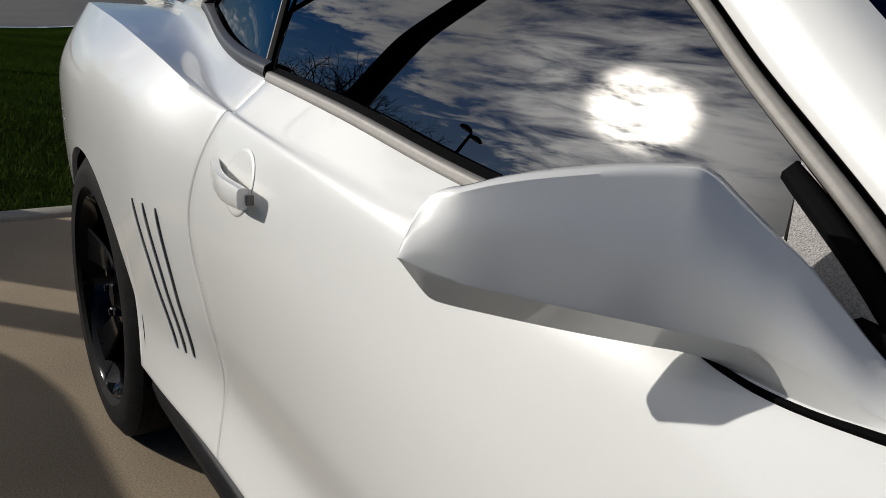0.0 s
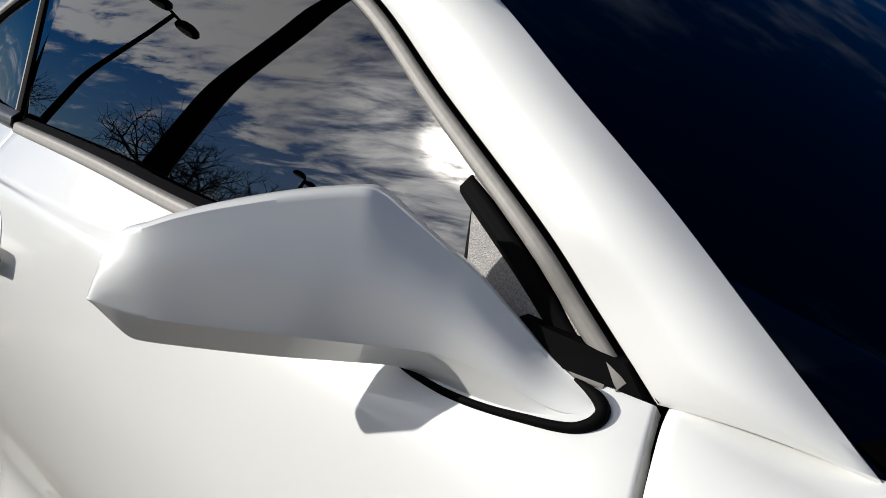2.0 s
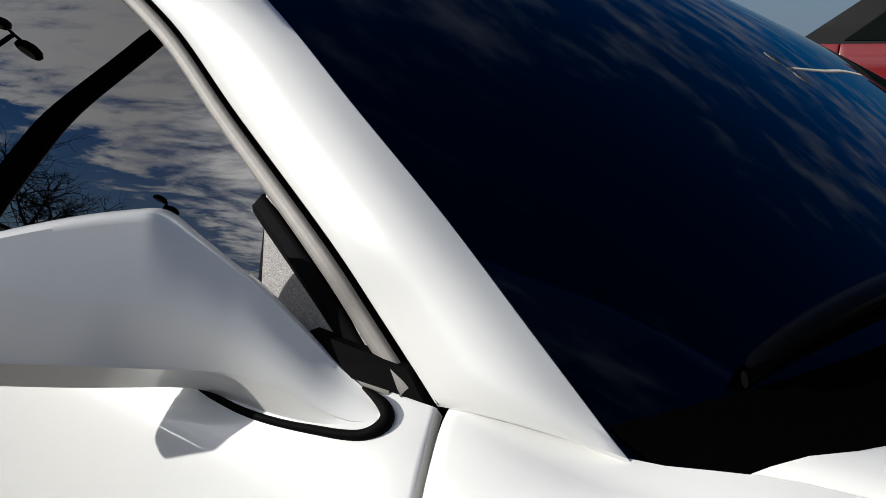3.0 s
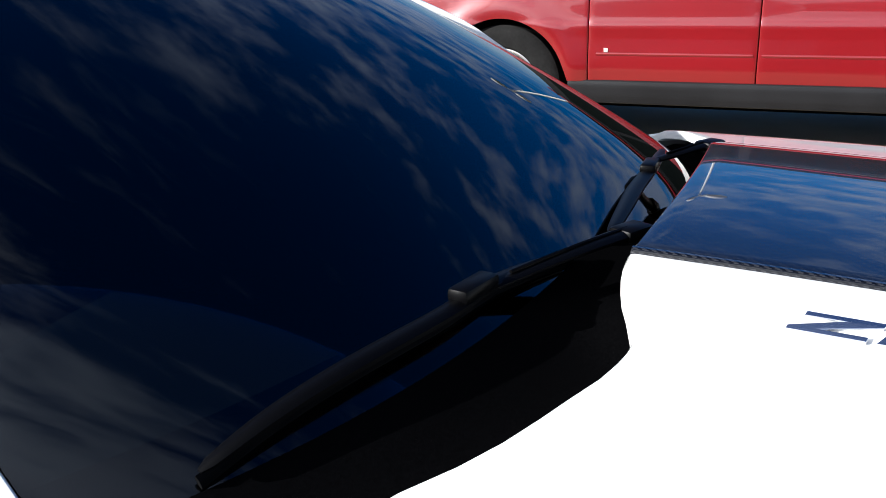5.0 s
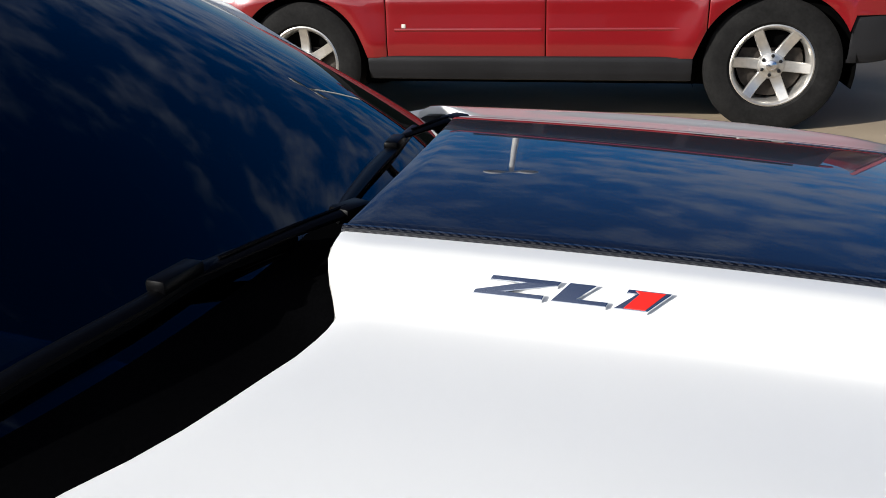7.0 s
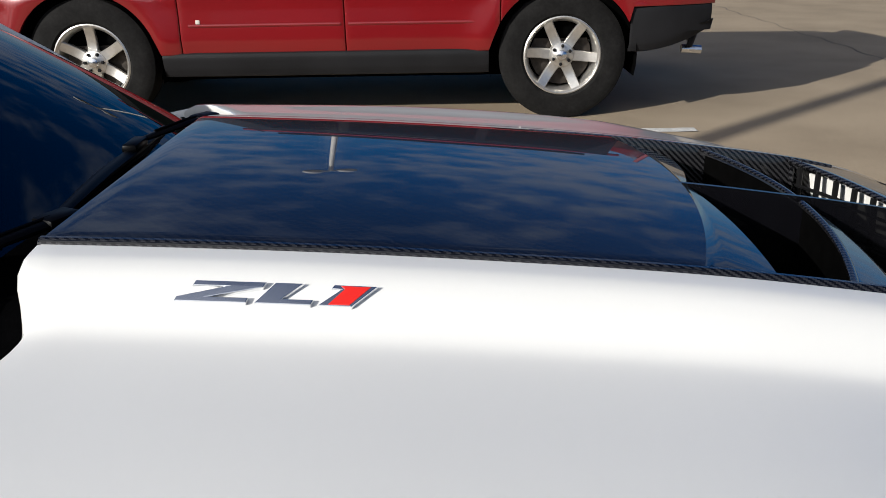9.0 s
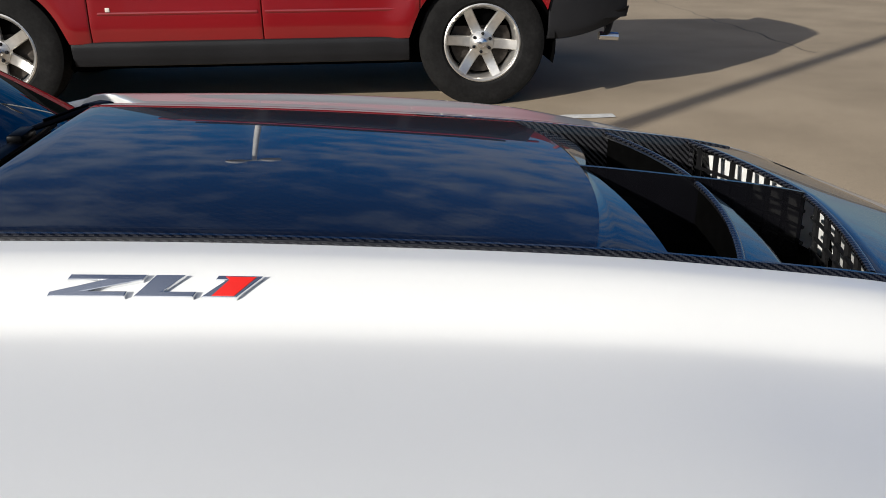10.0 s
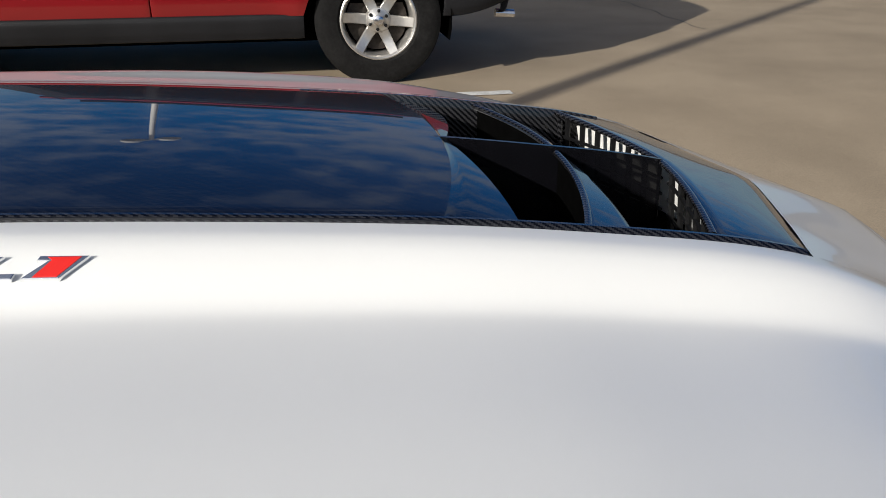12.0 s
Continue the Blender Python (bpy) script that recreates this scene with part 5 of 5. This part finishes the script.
def wheel(name, at, out, R, r, width, spokes, spoke_w, rim_mat, dark, parent, lugs, label, split=False, phase=None):
    """Wheel whose outer face looks along out (-1 or 1 on Y)."""
    w = new(name)
    w.parent, w.location = parent, at
    tagged(w, label)
    h = width / 2
    part("tyre", tyre_mesh(R, r, width), w, "black worn rubber tyre")
    rim_prof = [(r + 0.004, h * 0.90), (r - 0.004, h * 0.93), (r - 0.014, h * 0.86), (r - 0.03, h * 0.6), (r - 0.035, -h * 0.8), (r, -h * 0.9)]
    part("rim", lathe("rim", [(a, out * b) for a, b in rim_prof], rim_mat, seg=72), w)
    face = h * 0.72
    for i in range(spokes):
        a = 2 * math.pi * (i + 0.25) / spokes if phase is None else 2 * math.pi * i / spokes + radians(phase)
        for off in ((-0.11, 0.11) if split else (0.0,)):
            aa = a
            V, F = [], []
            n = 8
            for j in range(n + 1):
                t = j / n
                rad = 0.045 + (r - 0.018 - 0.045) * t
                ww = spoke_w * (1.15 - 0.25 * t + 0.15 * t * t)
                an = aa + off * t
                c, s_ = math.cos(an), math.sin(an)
                y0 = out * (face - 0.012 * (1 - t) + 0.012 * t - 0.018 * math.sin(math.pi * t))
                for k, (a2, b2) in enumerate(((-0.5, -0.03), (-0.5, -0.004), (-0.42, 0.002), (0.42, 0.002), (0.5, -0.004), (0.5, -0.03))):
                    px, pz = rad * c - a2 * ww * s_, rad * s_ + a2 * ww * c
                    V.append((px, y0 + out * b2, pz))
            for j in range(n):
                for k in range(6):
                    F.append((j * 6 + k, j * 6 + (k + 1) % 6, (j + 1) * 6 + (k + 1) % 6, (j + 1) * 6 + k))
            F += [tuple(range(6)), tuple(n * 6 + k for k in range(6))]
            me = mesh_of("spoke", V, F, rim_mat, sharp=30)
            bm = bmesh.new()
            bm.from_mesh(me)
            bmesh.ops.recalc_face_normals(bm, faces=bm.faces)
            bm.to_mesh(me)
            bm.free()
            part("spoke", me, w)
    part("hub", lathe("hub", [(0.0, out * (face + 0.004)), (0.030, out * (face + 0.004)), (0.036, out * (face - 0.002)), (0.075, out * (face - 0.010)), (0.085, out * (face - 0.03))], rim_mat, seg=36), w)
    for i in range(lugs):
        a = 2 * math.pi * (i + 0.5) / lugs + (0.0 if phase is None else radians(phase))
        part("lug_nut", lathe("lug_nut", [(0, out * 0.018), (0.008, out * 0.018), (0.011, out * 0.013), (0.012, -out * 0.01)], dark, seg=6), w).location = (0.058 * math.cos(a), out * (face - 0.008), 0.058 * math.sin(a))
    if phase is not None:
        part("centre_cap", lathe("centre_cap", [(0.0, out * (face + 0.018)), (0.022, out * (face + 0.017)), (0.031, out * (face + 0.012)), (0.034, out * (face - 0.004))], CHROME, seg=28), w, "bright domed centre cap")
    part("brake_disc", lathe("brake_disc", [(0.07, out * h * 0.1), (r * 0.80, out * h * 0.1), (r * 0.80, -out * h * 0.05), (0.07, -out * h * 0.05)], DISC, seg=48), w, "rusty iron brake disc")
    return w


wheel("rear_wheel", (-1.432, -0.815, 0.374), -1, 0.376, 0.270, 0.30, 5, 0.052, RIM_BLACK, RIM_BLACK, car, 5, "black split-spoke alloy wheel with a low tyre", split=True)
wheel("rear_wheel", (-1.432, 0.815, 0.374), 1, 0.376, 0.270, 0.30, 5, 0.052, RIM_BLACK, RIM_BLACK, car, 5, "black split-spoke alloy wheel with a low tyre", split=True)
for s in (-1, 1):
    wheel("front_wheel", (1.426, s * 0.80, 0.354), s, 0.354, 0.262, 0.27, 5, 0.052, RIM_BLACK, RIM_BLACK, car, 5, "black split-spoke alloy wheel with a low tyre", split=True)

# ---- the red people carrier ----
SX, SY, SZ = -0.896, 4.36, 0.152  # front axle, near side, ground under it
suv = thing("red_suv", (0, 0, 0), "red metallic three-row crossover with grey lower cladding", "car")
SUV_L = 3.02
SUV_SEC = curve((0.44, 0.030), (0.55, 0.012), (0.72, 0.010), (0.80, 0.004), (0.84, 0.012), (0.98, 0.018), (1.08, 0.045), (1.12, 0.075))


def suv_y(z, side):
    off = SUV_SEC(z) if z < 1.12 else 0.075 + (z - 1.12) * 0.36
    return SY + off if side < 0 else SY + 1.97 - off


def suv_panel(x0, x1, side, zt=1.08, z0=0.445):
    def fn(u, v):
        x = SX + x0 + (x1 - x0) * u
        zl = z0
        for ax in (SX, SX + SUV_L):
            d = abs(x - ax)
            if d < 0.462:
                zl = max(zl, 0.385 + math.sqrt(0.462 ** 2 - d * d))
        if x > SX + 3.44:
            zl = max(zl, 0.70)
        top = zt
        if x < SX - 0.1:
            top = zt - 0.10 * ((SX - 0.1 - x) / 0.8) ** 1.5
        z = top + (min(zl, top - 0.02) - top) * v
        inn = 0.0
        end = max(0.0, SX - 0.35 - x)
        inn += 0.35 * end * end
        end = max(0.0, x - SX - SUV_L - 0.45)
        inn += 0.55 * end * end
        # swelling over the arches
        for ax in (SX, SX + SUV_L):
            d = math.hypot(x - ax, z - 0.40)
            inn -= 0.022 * math.exp(-((d - 0.50) / 0.10) ** 2)
        y = suv_y(z, side)
        return (x, y + inn if side < 0 else y - inn, SZ + z)
    return fn


def cladding(x0, x1, side, ztop=0.455, zbot=0.305):
    def fn(u, v):
        x = SX + x0 + (x1 - x0) * u
        prof = ((0.030, ztop + 0.004), (0.014, ztop - 0.004), (0.008, ztop - 0.03), (0.022, zbot + 0.05), (0.045, zbot), (0.10, zbot - 0.01))
        k = v * 5
        i = min(int(k), 4)
        f = k - i
        a, z = (prof[i][c] + (prof[i + 1][c] - prof[i][c]) * f for c in (0, 1))
        end = max(0.0, x - SX - SUV_L - 0.45)
        a += 0.55 * end * end
        if v > 0.55:
            z += 0.5 * end * end
        end = max(0.0, SX - 0.35 - x)
        a += 0.35 * end * end
        return (x, SY + a if side < 0 else SY + 1.97 - a, SZ + z)
    return fn


for side in (-1, 1):
    fl = side > 0
    for nm, a, b, lab in (("front_wing", -0.92, 0.60, "red front wing"), ("front_door", 0.606, 1.643, "red front door with a bright moulding line"), ("rear_door", 1.649, 2.62, "red rear door"), ("rear_wing", 2.626, 4.00, "red rear wing")):
        part(nm, sheet(nm, suv_panel(a, b, side), 60 if "wing" in nm else 30, 40, RED_PAINT, th=0.03, roll=0.004, face=(0, side, 0.2), edge=0.006), suv, lab)
    part("side_cladding", sheet("side_cladding", cladding(0.47, 2.55, side), 30, 15, CLADDING, th=0.02, roll=0.003, face=(0, side, 0.2)), suv, "dark grey plastic sill cladding")
    part("bumper_cladding", sheet("bumper_cladding", cladding(3.44, 3.98, side, 0.70, 0.42), 20, 15, CLADDING, th=0.02, roll=0.003, face=(0, side, 0.2)), suv, "dark grey rear bumper cladding")
    part("bumper_cladding", sheet("bumper_cladding", cladding(-0.92, -0.46, side, 0.50, 0.28), 12, 15, CLADDING, th=0.02, roll=0.003, face=(0, side, 0.2)), suv, "dark grey front bumper cladding")
    # door moulding
    for a, b in ((0.66, 1.62), (1.67, 2.50)):
        def mould(u, v, a=a, b=b, side=side):
            x = SX + a + (b - a) * u
            z = 0.615 + 0.02 * v
            o = 0.006 * math.sin(math.pi * v)
            return (x, suv_y(z, side) + side * (o + 0.002), SZ + z)
        part("door_moulding", sheet("door_moulding", mould, 16, 6, RED_PAINT, th=0.004, roll=0.001, face=(0, side, 0.2)), suv)
    for z in (0.672,):
        part("wing_marker", block("wing_marker", (0.028, 0.006, 0.026), LENS, (SX + 0.722, suv_y(0.65, side) + side * 0.002, SZ + 0.649), bevel=0.003), suv, "small pale square badge")
    # windows
    for a, b, c in ((0.62, 1.62, 0.55), (1.70, 2.58, 0.0), (2.66, 3.62, -0.25)):
        def win(u, v, a=a, b=b, c=c, side=side):
            z = 1.10 + 0.46 * v
            x = SX + a + (b - a) * u + c * v * ((1 - u) if c > 0 else u)
            return (x, suv_y(z, side), SZ + z)
        part("side_window", sheet("side_window", win, 12, 8, GLASS_DARK, th=0.004, roll=0.001, face=(0, side, 0.2)), suv, "dark greenish side window")
    def wpil(u, v, side=side):
        z = 1.06 + 0.56 * v
        x = SX + 0.30 + 0.75 * v + (3.55 - 0.45 * v - 0.30 - 0.30 * v) * u
        return (x, suv_y(z, side) - side * 0.012, SZ + z)
    part("window_frames", sheet("window_frames", wpil, 16, 8, BLACK, th=0.02, roll=0.002, face=(0, side, 0.2)), suv, "black window frames")
    part("roof_rail", tube("roof_rail", [(SX + 1.2, suv_y(1.66, side) + (-side) * 0.06, SZ + 1.69), (SX + 2.3, suv_y(1.66, side) - side * 0.06, SZ + 1.71), (SX + 3.4, suv_y(1.66, side) - side * 0.06, SZ + 1.67)], 0.02, BLACK, seg=8), suv)
    for ax in (SX, SX + SUV_L):
        V, F = [], []
        for i in range(25):
            a = math.pi * (i / 24) * 1.16 - 0.25
            for yy in (0.02, 0.45):
                V.append((ax + 0.47 * math.cos(a), SY + yy if side < 0 else SY + 1.97 - yy, SZ + 0.385 + 0.47 * math.sin(a)))
        F = [(2 * i, 2 * i + 1, 2 * i + 3, 2 * i + 2) for i in range(24)]
        n = len(V)
        V.append((ax, V[1][1], SZ + 0.385))
        F += [(n, 2 * i + 3, 2 * i + 1) for i in range(24)]
        part("wheel_liner", mesh_of("wheel_liner", V, F, BLACK_MATT), suv)


def suv_roof(u, v):
    k = v * 2 - 1
    x = SX + 0.95 + 2.70 * u
    return (x, SY + 0.985 + (0.70 - 0.02 * abs(u - 0.5)) * k, SZ + 1.66 + 0.10 * (1 - k * k) ** 0.5 * 0.9 - 0.06 * (2 * u - 0.9) ** 2)


part("roof", sheet("roof", suv_roof, 16, 20, RED_PAINT, th=0.03, roll=0.005), suv, "red roof")
part("bonnet", sheet("bonnet", lambda u, v: (SX - 0.85 + 1.25 * u, SY + 0.985 + (0.93 - 0.08 * (1 - u)) * (v * 2 - 1), SZ + 0.95 + 0.16 * u - 0.05 * (v * 2 - 1) ** 2 - 0.10 * (1 - u) ** 3), 14, 16, RED_PAINT, th=0.03, roll=0.005), suv, "red bonnet")
part("windscreen", sheet("windscreen", lambda u, v: (SX + 0.38 + 0.72 * u + 0.06 * (1 - (2 * v - 1) ** 2) * -1, SY + 0.985 + (0.86 - 0.18 * u) * (2 * v - 1), SZ + 1.09 + 0.58 * u), 10, 14, GLASS_DARK, th=0.004, roll=0), suv, "dark windscreen")
part("tail_end", sheet("tail_end", lambda u, v: (SX + 3.93 + 0.12 * (1 - (2 * v - 1) ** 2) - 0.28 * max(0, u - 0.45) ** 1.2, SY + 0.985 + (0.81 - 0.14 * max(0, u - 0.45)) * (2 * v - 1), SZ + 0.70 + 0.98 * u), 16, 20, RED_PAINT, th=0.03, roll=0.01, face=(1, 0, 0)), suv, "red tailgate and bumper")
part("tail_bumper", sheet("tail_bumper", lambda u, v: (SX + 3.93 + 0.13 * (1 - (2 * v - 1) ** 2) - 0.05 * (1 - u) ** 2, SY + 0.985 + 0.80 * (2 * v - 1), SZ + 0.42 + 0.285 * u), 10, 20, CLADDING, th=0.03, roll=0.01, face=(1, 0, 0)), suv, "dark grey rear bumper")
part("front_end", sheet("front_end", lambda u, v: (SX - 0.90 - 0.10 * (1 - (2 * v - 1) ** 2), SY + 0.985 + 0.90 * (2 * v - 1), SZ + 0.26 + 0.68 * u), 10, 20, RED_PAINT, th=0.03, roll=0.01, face=(-1, 0, 0)), suv, "red front bumper")
part("underbody", block("underbody", (3.9, 1.55, 0.20), BLACK_MATT, (SX + 1.3, SY + 0.985, SZ + 0.36), bevel=0.02), suv)
part("inner_shell", block("inner_shell", (4.0, 1.70, 0.55), BLACK_MATT, (SX + 1.5, SY + 0.985, SZ + 0.76), bevel=0.05), suv)
for s in (0.30, 1.67):
    part("exhaust_tip", tube("exhaust_tip", [(SX + 3.84, SY + s, SZ + 0.40), (SX + 3.97, SY + s, SZ + 0.39)], 0.028, CHROME, seg=16), suv, "bright exhaust pipe end")
for k, ax in enumerate((SX, SX + SUV_L)):
    for side in (-1, 1):
        y = SY + 0.165 if side < 0 else SY + 1.97 - 0.165
        wheel("wheel", (ax, y, SZ + 0.400), side, 0.404, 0.243, 0.255, 6, 0.060, RIM_SILVER, BLACK, suv, 6, "silver six-spoke alloy wheel with a tall tyre", phase=30 if k == 0 else -5)


# ---- dark saloon in the next bay, whose shadow reaches the white car ----
DARK_PAINT = mat("dark_grey_paint", (0.030, 0.032, 0.036), rough=0.35, coat=1.0, coat_rough=0.03, grain=0.05, grain_scale=700, stain=0.06, stain_scale=2.0)
saloon = thing("saloon_car", (-1.55, -3.41, 0), "dark grey saloon parked nose-in in the next bay", "car")
saloon.rotation_euler = (0, 0, math.pi)
ROOF_LINE = curve((-2.40, 0.86), (-2.30, 0.93), (-1.75, 0.955), (-1.45, 1.02), (-0.95, 1.33), (-0.5, 1.43), (0.15, 1.42), (0.55, 1.31), (1.02, 1.02), (1.25, 0.99), (1.95, 0.945), (2.25, 0.85), (2.32, 0.68))
PLAN = curve((-2.40, 0.62), (-2.2, 0.80), (-1.6, 0.885), (0.0, 0.905), (1.5, 0.89), (2.1, 0.84), (2.32, 0.70))


def saloon_skin(u, v):
    x = -2.40 + 4.72 * u
    top, half = ROOF_LINE(x), PLAN(x)
    waist = min(0.95, top - 0.01)
    a = abs(v * 2 - 1)
    side = 1 if v > 0.5 else -1
    if a > 0.5:
        t = (a - 0.5) / 0.5
        z = waist + (0.24 - waist) * t
        return (x, side * (half - 0.06 * (1 - t) ** 3 - 0.05 * t * t), z)
    t = a / 0.5
    tall = max(0.0, top - 0.97) / 0.46
    w = (half - 0.06) * t * (1 - 0.26 * tall * (1 - t ** 6))
    return (x, side * w, top + (waist - top) * t ** (2.5 + 1.5 * tall))


part("body", sheet("body", saloon_skin, 60, 60, DARK_PAINT, th=0.01, roll=0.0, edge=0.01), saloon)
for side in (-1, 1):
    for a0, a1 in ((-1.02, -0.28), (-0.22, 0.62)):
        def pane(u, v, a0=a0, a1=a1, side=side):
            x = a0 + (a1 - a0) * u
            t = 0.96 - 0.24 * v
            q = saloon_skin((x + 2.40) / 4.72, 0.5 + side * 0.25 * t)
            return (x, q[1] + side * 0.006, q[2] + 0.004)
        part("side_window", sheet("side_window", pane, 12, 6, GLASS_DARK, th=0.003, roll=0.0, face=(0, side, 0.3)), saloon, "dark side window")
for label, a0, a1 in (("windscreen", 0.46, 1.00), ("rear_window", -1.42, -0.92)):
    def screen(u, v, a0=a0, a1=a1):
        x = a0 + (a1 - a0) * u
        q = saloon_skin((x + 2.40) / 4.72, 0.5 + (v - 0.5) * 0.40)
        return (x, q[1], q[2] + 0.006)
    part(label, sheet(label, screen, 10, 16, GLASS_DARK, th=0.003, roll=0.0, face=(0, 0, 1)), saloon, "dark sloping glass")
part("underfloor", block("underfloor", (4.0, 1.4, 0.1), BLACK_MATT, (0, 0, 0.26), bevel=0.02), saloon)
for ax in (-1.42, 1.38):
    for side in (-1, 1):
        wheel("wheel", (ax, side * 0.80, 0.325), side, 0.325, 0.215, 0.21, 5, 0.05, RIM_SILVER, BLACK, saloon, 5, "silver five-spoke alloy wheel")


# ---- unseen shadow caster added on the turf, shaped as a cabinet, to shade kerb and lot ----
cabinet = thing("shadow_caster_cabinet", (-4.62, -2.18, 0.05), "unseen added shadow caster, shaped as a weathered green steel cabinet on a concrete plinth", "cabinet")
cabinet.rotation_euler = (0, 0, radians(-47))
CABINET_GREEN = mat("green_cabinet_paint", (0.045, 0.075, 0.050), rough=0.5, grain=0.08, grain_scale=200, stain=0.2, stain_scale=5)
part("plinth", block("plinth", (0.92, 0.62, 0.16), CONCRETE_K, (0, 0, 0.04), bevel=0.015), cabinet, "rough concrete plinth")
part("body", block("body", (0.84, 0.54, 1.08), CABINET_GREEN, (0, 0, 0.66), bevel=0.012), cabinet)
part("lid", block("lid", (0.90, 0.60, 0.05), CABINET_GREEN, (0, 0, 1.225), bevel=0.015), cabinet, "overhanging flat lid")
for k in (-1, 1):
    leaf = part("door", block("door", (0.400, 0.014, 0.98), CABINET_GREEN, (k * 0.206, 0.274, 0.66), bevel=0.004), cabinet, "flush steel door")
    part("handle", block("handle", (0.022, 0.030, 0.14), BLACK, (k * 0.04, 0.293, 0.70), bevel=0.006), leaf, "black lever handle")


# ---- lamp posts ----
def lamp_post(at, height, radius, material, heading, label):
    p = thing("lamp_post", at, label, "lamp post", group="double-headed lamp posts of the lot")
    part("pole", tube("pole", [(0, 0, 0), (0, 0, height * 0.5), (0, 0, height)], [radius, radius * 0.85, radius * 0.62], material, seg=16, up=(1, 0, 0)), p)
    part("footing", lathe("footing", [(0, 0.5), (radius * 1.9, 0.5), (radius * 2.1, 0.46), (radius * 2.1, -0.1)], CONCRETE_K, seg=24, axis="Z"), p, "round concrete footing")
    c, s_ = math.cos(heading), math.sin(heading)
    part("cross_arm", tube("cross_arm", [(-0.5 * c, -0.5 * s_, height + 0.04), (0, 0, height + 0.02), (0.5 * c, 0.5 * s_, height + 0.04)], radius * 0.35, material, seg=8), p)
    for k in (-1, 1):
        h = lathe("lamp_head", [(0, 0.20), (0.12, 0.185), (0.27, 0.12), (0.34, 0.02), (0.33, -0.05), (0.20, -0.09), (0.0, -0.10)], material, seg=28, axis="Z")
        ob = part("lamp_head", h, p, "oval lamp head")
        ob.location = (k * 0.72 * c, k * 0.72 * s_, height)
        ob.rotation_euler = (0, 0, heading)
        ob.scale = (1.35, 0.85, 1.0)
        part("lens", lathe("lens", [(0, -0.12), (0.16, -0.11), (0.22, -0.085)], LENS, seg=24, axis="Z"), ob)
    return p


lamp_post((-4.32, -2.86, 0.05), 9.0, 0.100, DARK_POLE, radians(60), "dark steel lamp post with two oval heads on the turf")
lamp_post((-18.0, -6.7, 0.05), 8.2, 0.11, DARK_POLE, radians(70), "dark steel lamp post with two oval heads by the road")
lamp_post((-29.3, -20.9, 0.0), 9.3, 0.12, DARK_POLE, radians(62), "distant dark lamp post with two oval heads")
lamp_post((-2.05, 27.8, 0.15), 9.7, 0.15, PALE_POLE, radians(38), "pale sunlit lamp post with two oval heads")


# ---- bare winter trees far off ----
def tree(at, height, seed, label):
    rng = np.random.default_rng(seed)
    t = thing("tree", at, label, "tree", group="bare trees on the horizon")
    V, F = [], []

    def limb(p, d, length, r, depth):
        n = 4
        pts = [p]
        for i in range(n):
            d = (d + Vector(rng.normal(0, 0.13, 3))).normalized()
            pts.append(pts[-1] + d * length / n)
        seg = 5 if depth < 2 else 3
        base = len(V)
        for i, q in enumerate(pts):
            rr = r * (1 - 0.45 * i / n)
            a = d.orthogonal().normalized()
            b = d.cross(a)
            for k in range(seg):
                an = 2 * math.pi * k / seg
                V.append(q + a * rr * math.cos(an) + b * rr * math.sin(an))
        for i in range(n):
            for k in range(seg):
                F.append((base + i * seg + k, base + i * seg + (k + 1) % seg, base + (i + 1) * seg + (k + 1) % seg, base + (i + 1) * seg + k))
        if depth < 4:
            m = (7, 6, 5, 4)[depth]
            for j in range(m):
                q = pts[min(n, 1 + int(rng.integers(1, n + 1)))] if depth else pts[min(n, 2 + int(rng.integers(0, 3)))]
                nd = (d * 0.7 + Vector(rng.normal(0, 0.62, 3)) + Vector((0, 0, 0.18))).normalized()
                limb(q, nd, length * rng.uniform(0.55, 0.75), r * 0.5, depth + 1)
    trunk_pts = [(0, 0, 0), (0.05, 0, height * 0.15), (0.0, 0.08, height * 0.32)]
    part("trunk", tube("trunk", trunk_pts, [height * 0.03, height * 0.024, height * 0.02], BARK, seg=10, up=(1, 0, 0)), t)
    limb(Vector((0, 0.05, height * 0.28)), Vector((0, 0, 1)), height * 0.34, height * 0.02, 0)
    part("crown", mesh_of("crown", V, F, BARK, smooth=False), t, "bare twiggy crown")
    return t


for i, (x, y, h) in enumerate(((-43, -22, 12.5), (-45, -25.5, 12.0), (-46, -29, 11.0), (-43, -29.5, 9.5), (-66, -20, 14.5), (-54, -38, 11.0), (-60, -12, 9.0))):
    tree((x, y, 0), h, 11 + i, "bare leafless broad winter tree")

# low hedge line and plain horizon behind the lot
V, F = [], []
rng = np.random.default_rng(9)
for k in range(160):
    a = 2 * math.pi * k / 160
    r = 260
    h = 5 + 4 * noise.noise(Vector((math.cos(a) * 6, math.sin(a) * 6, 1)))
    V += [(r * math.cos(a), r * math.sin(a), -1), (r * math.cos(a), r * math.sin(a), h)]
F = [(2 * i, 2 * ((i + 1) % 160), 2 * ((i + 1) % 160) + 1, 2 * i + 1) for i in range(160)]
tagged(new("backdrop", mesh_of("backdrop", V, F, BARK, smooth=False)), "distant brown line of winter woods", "backdrop", kind="structure")
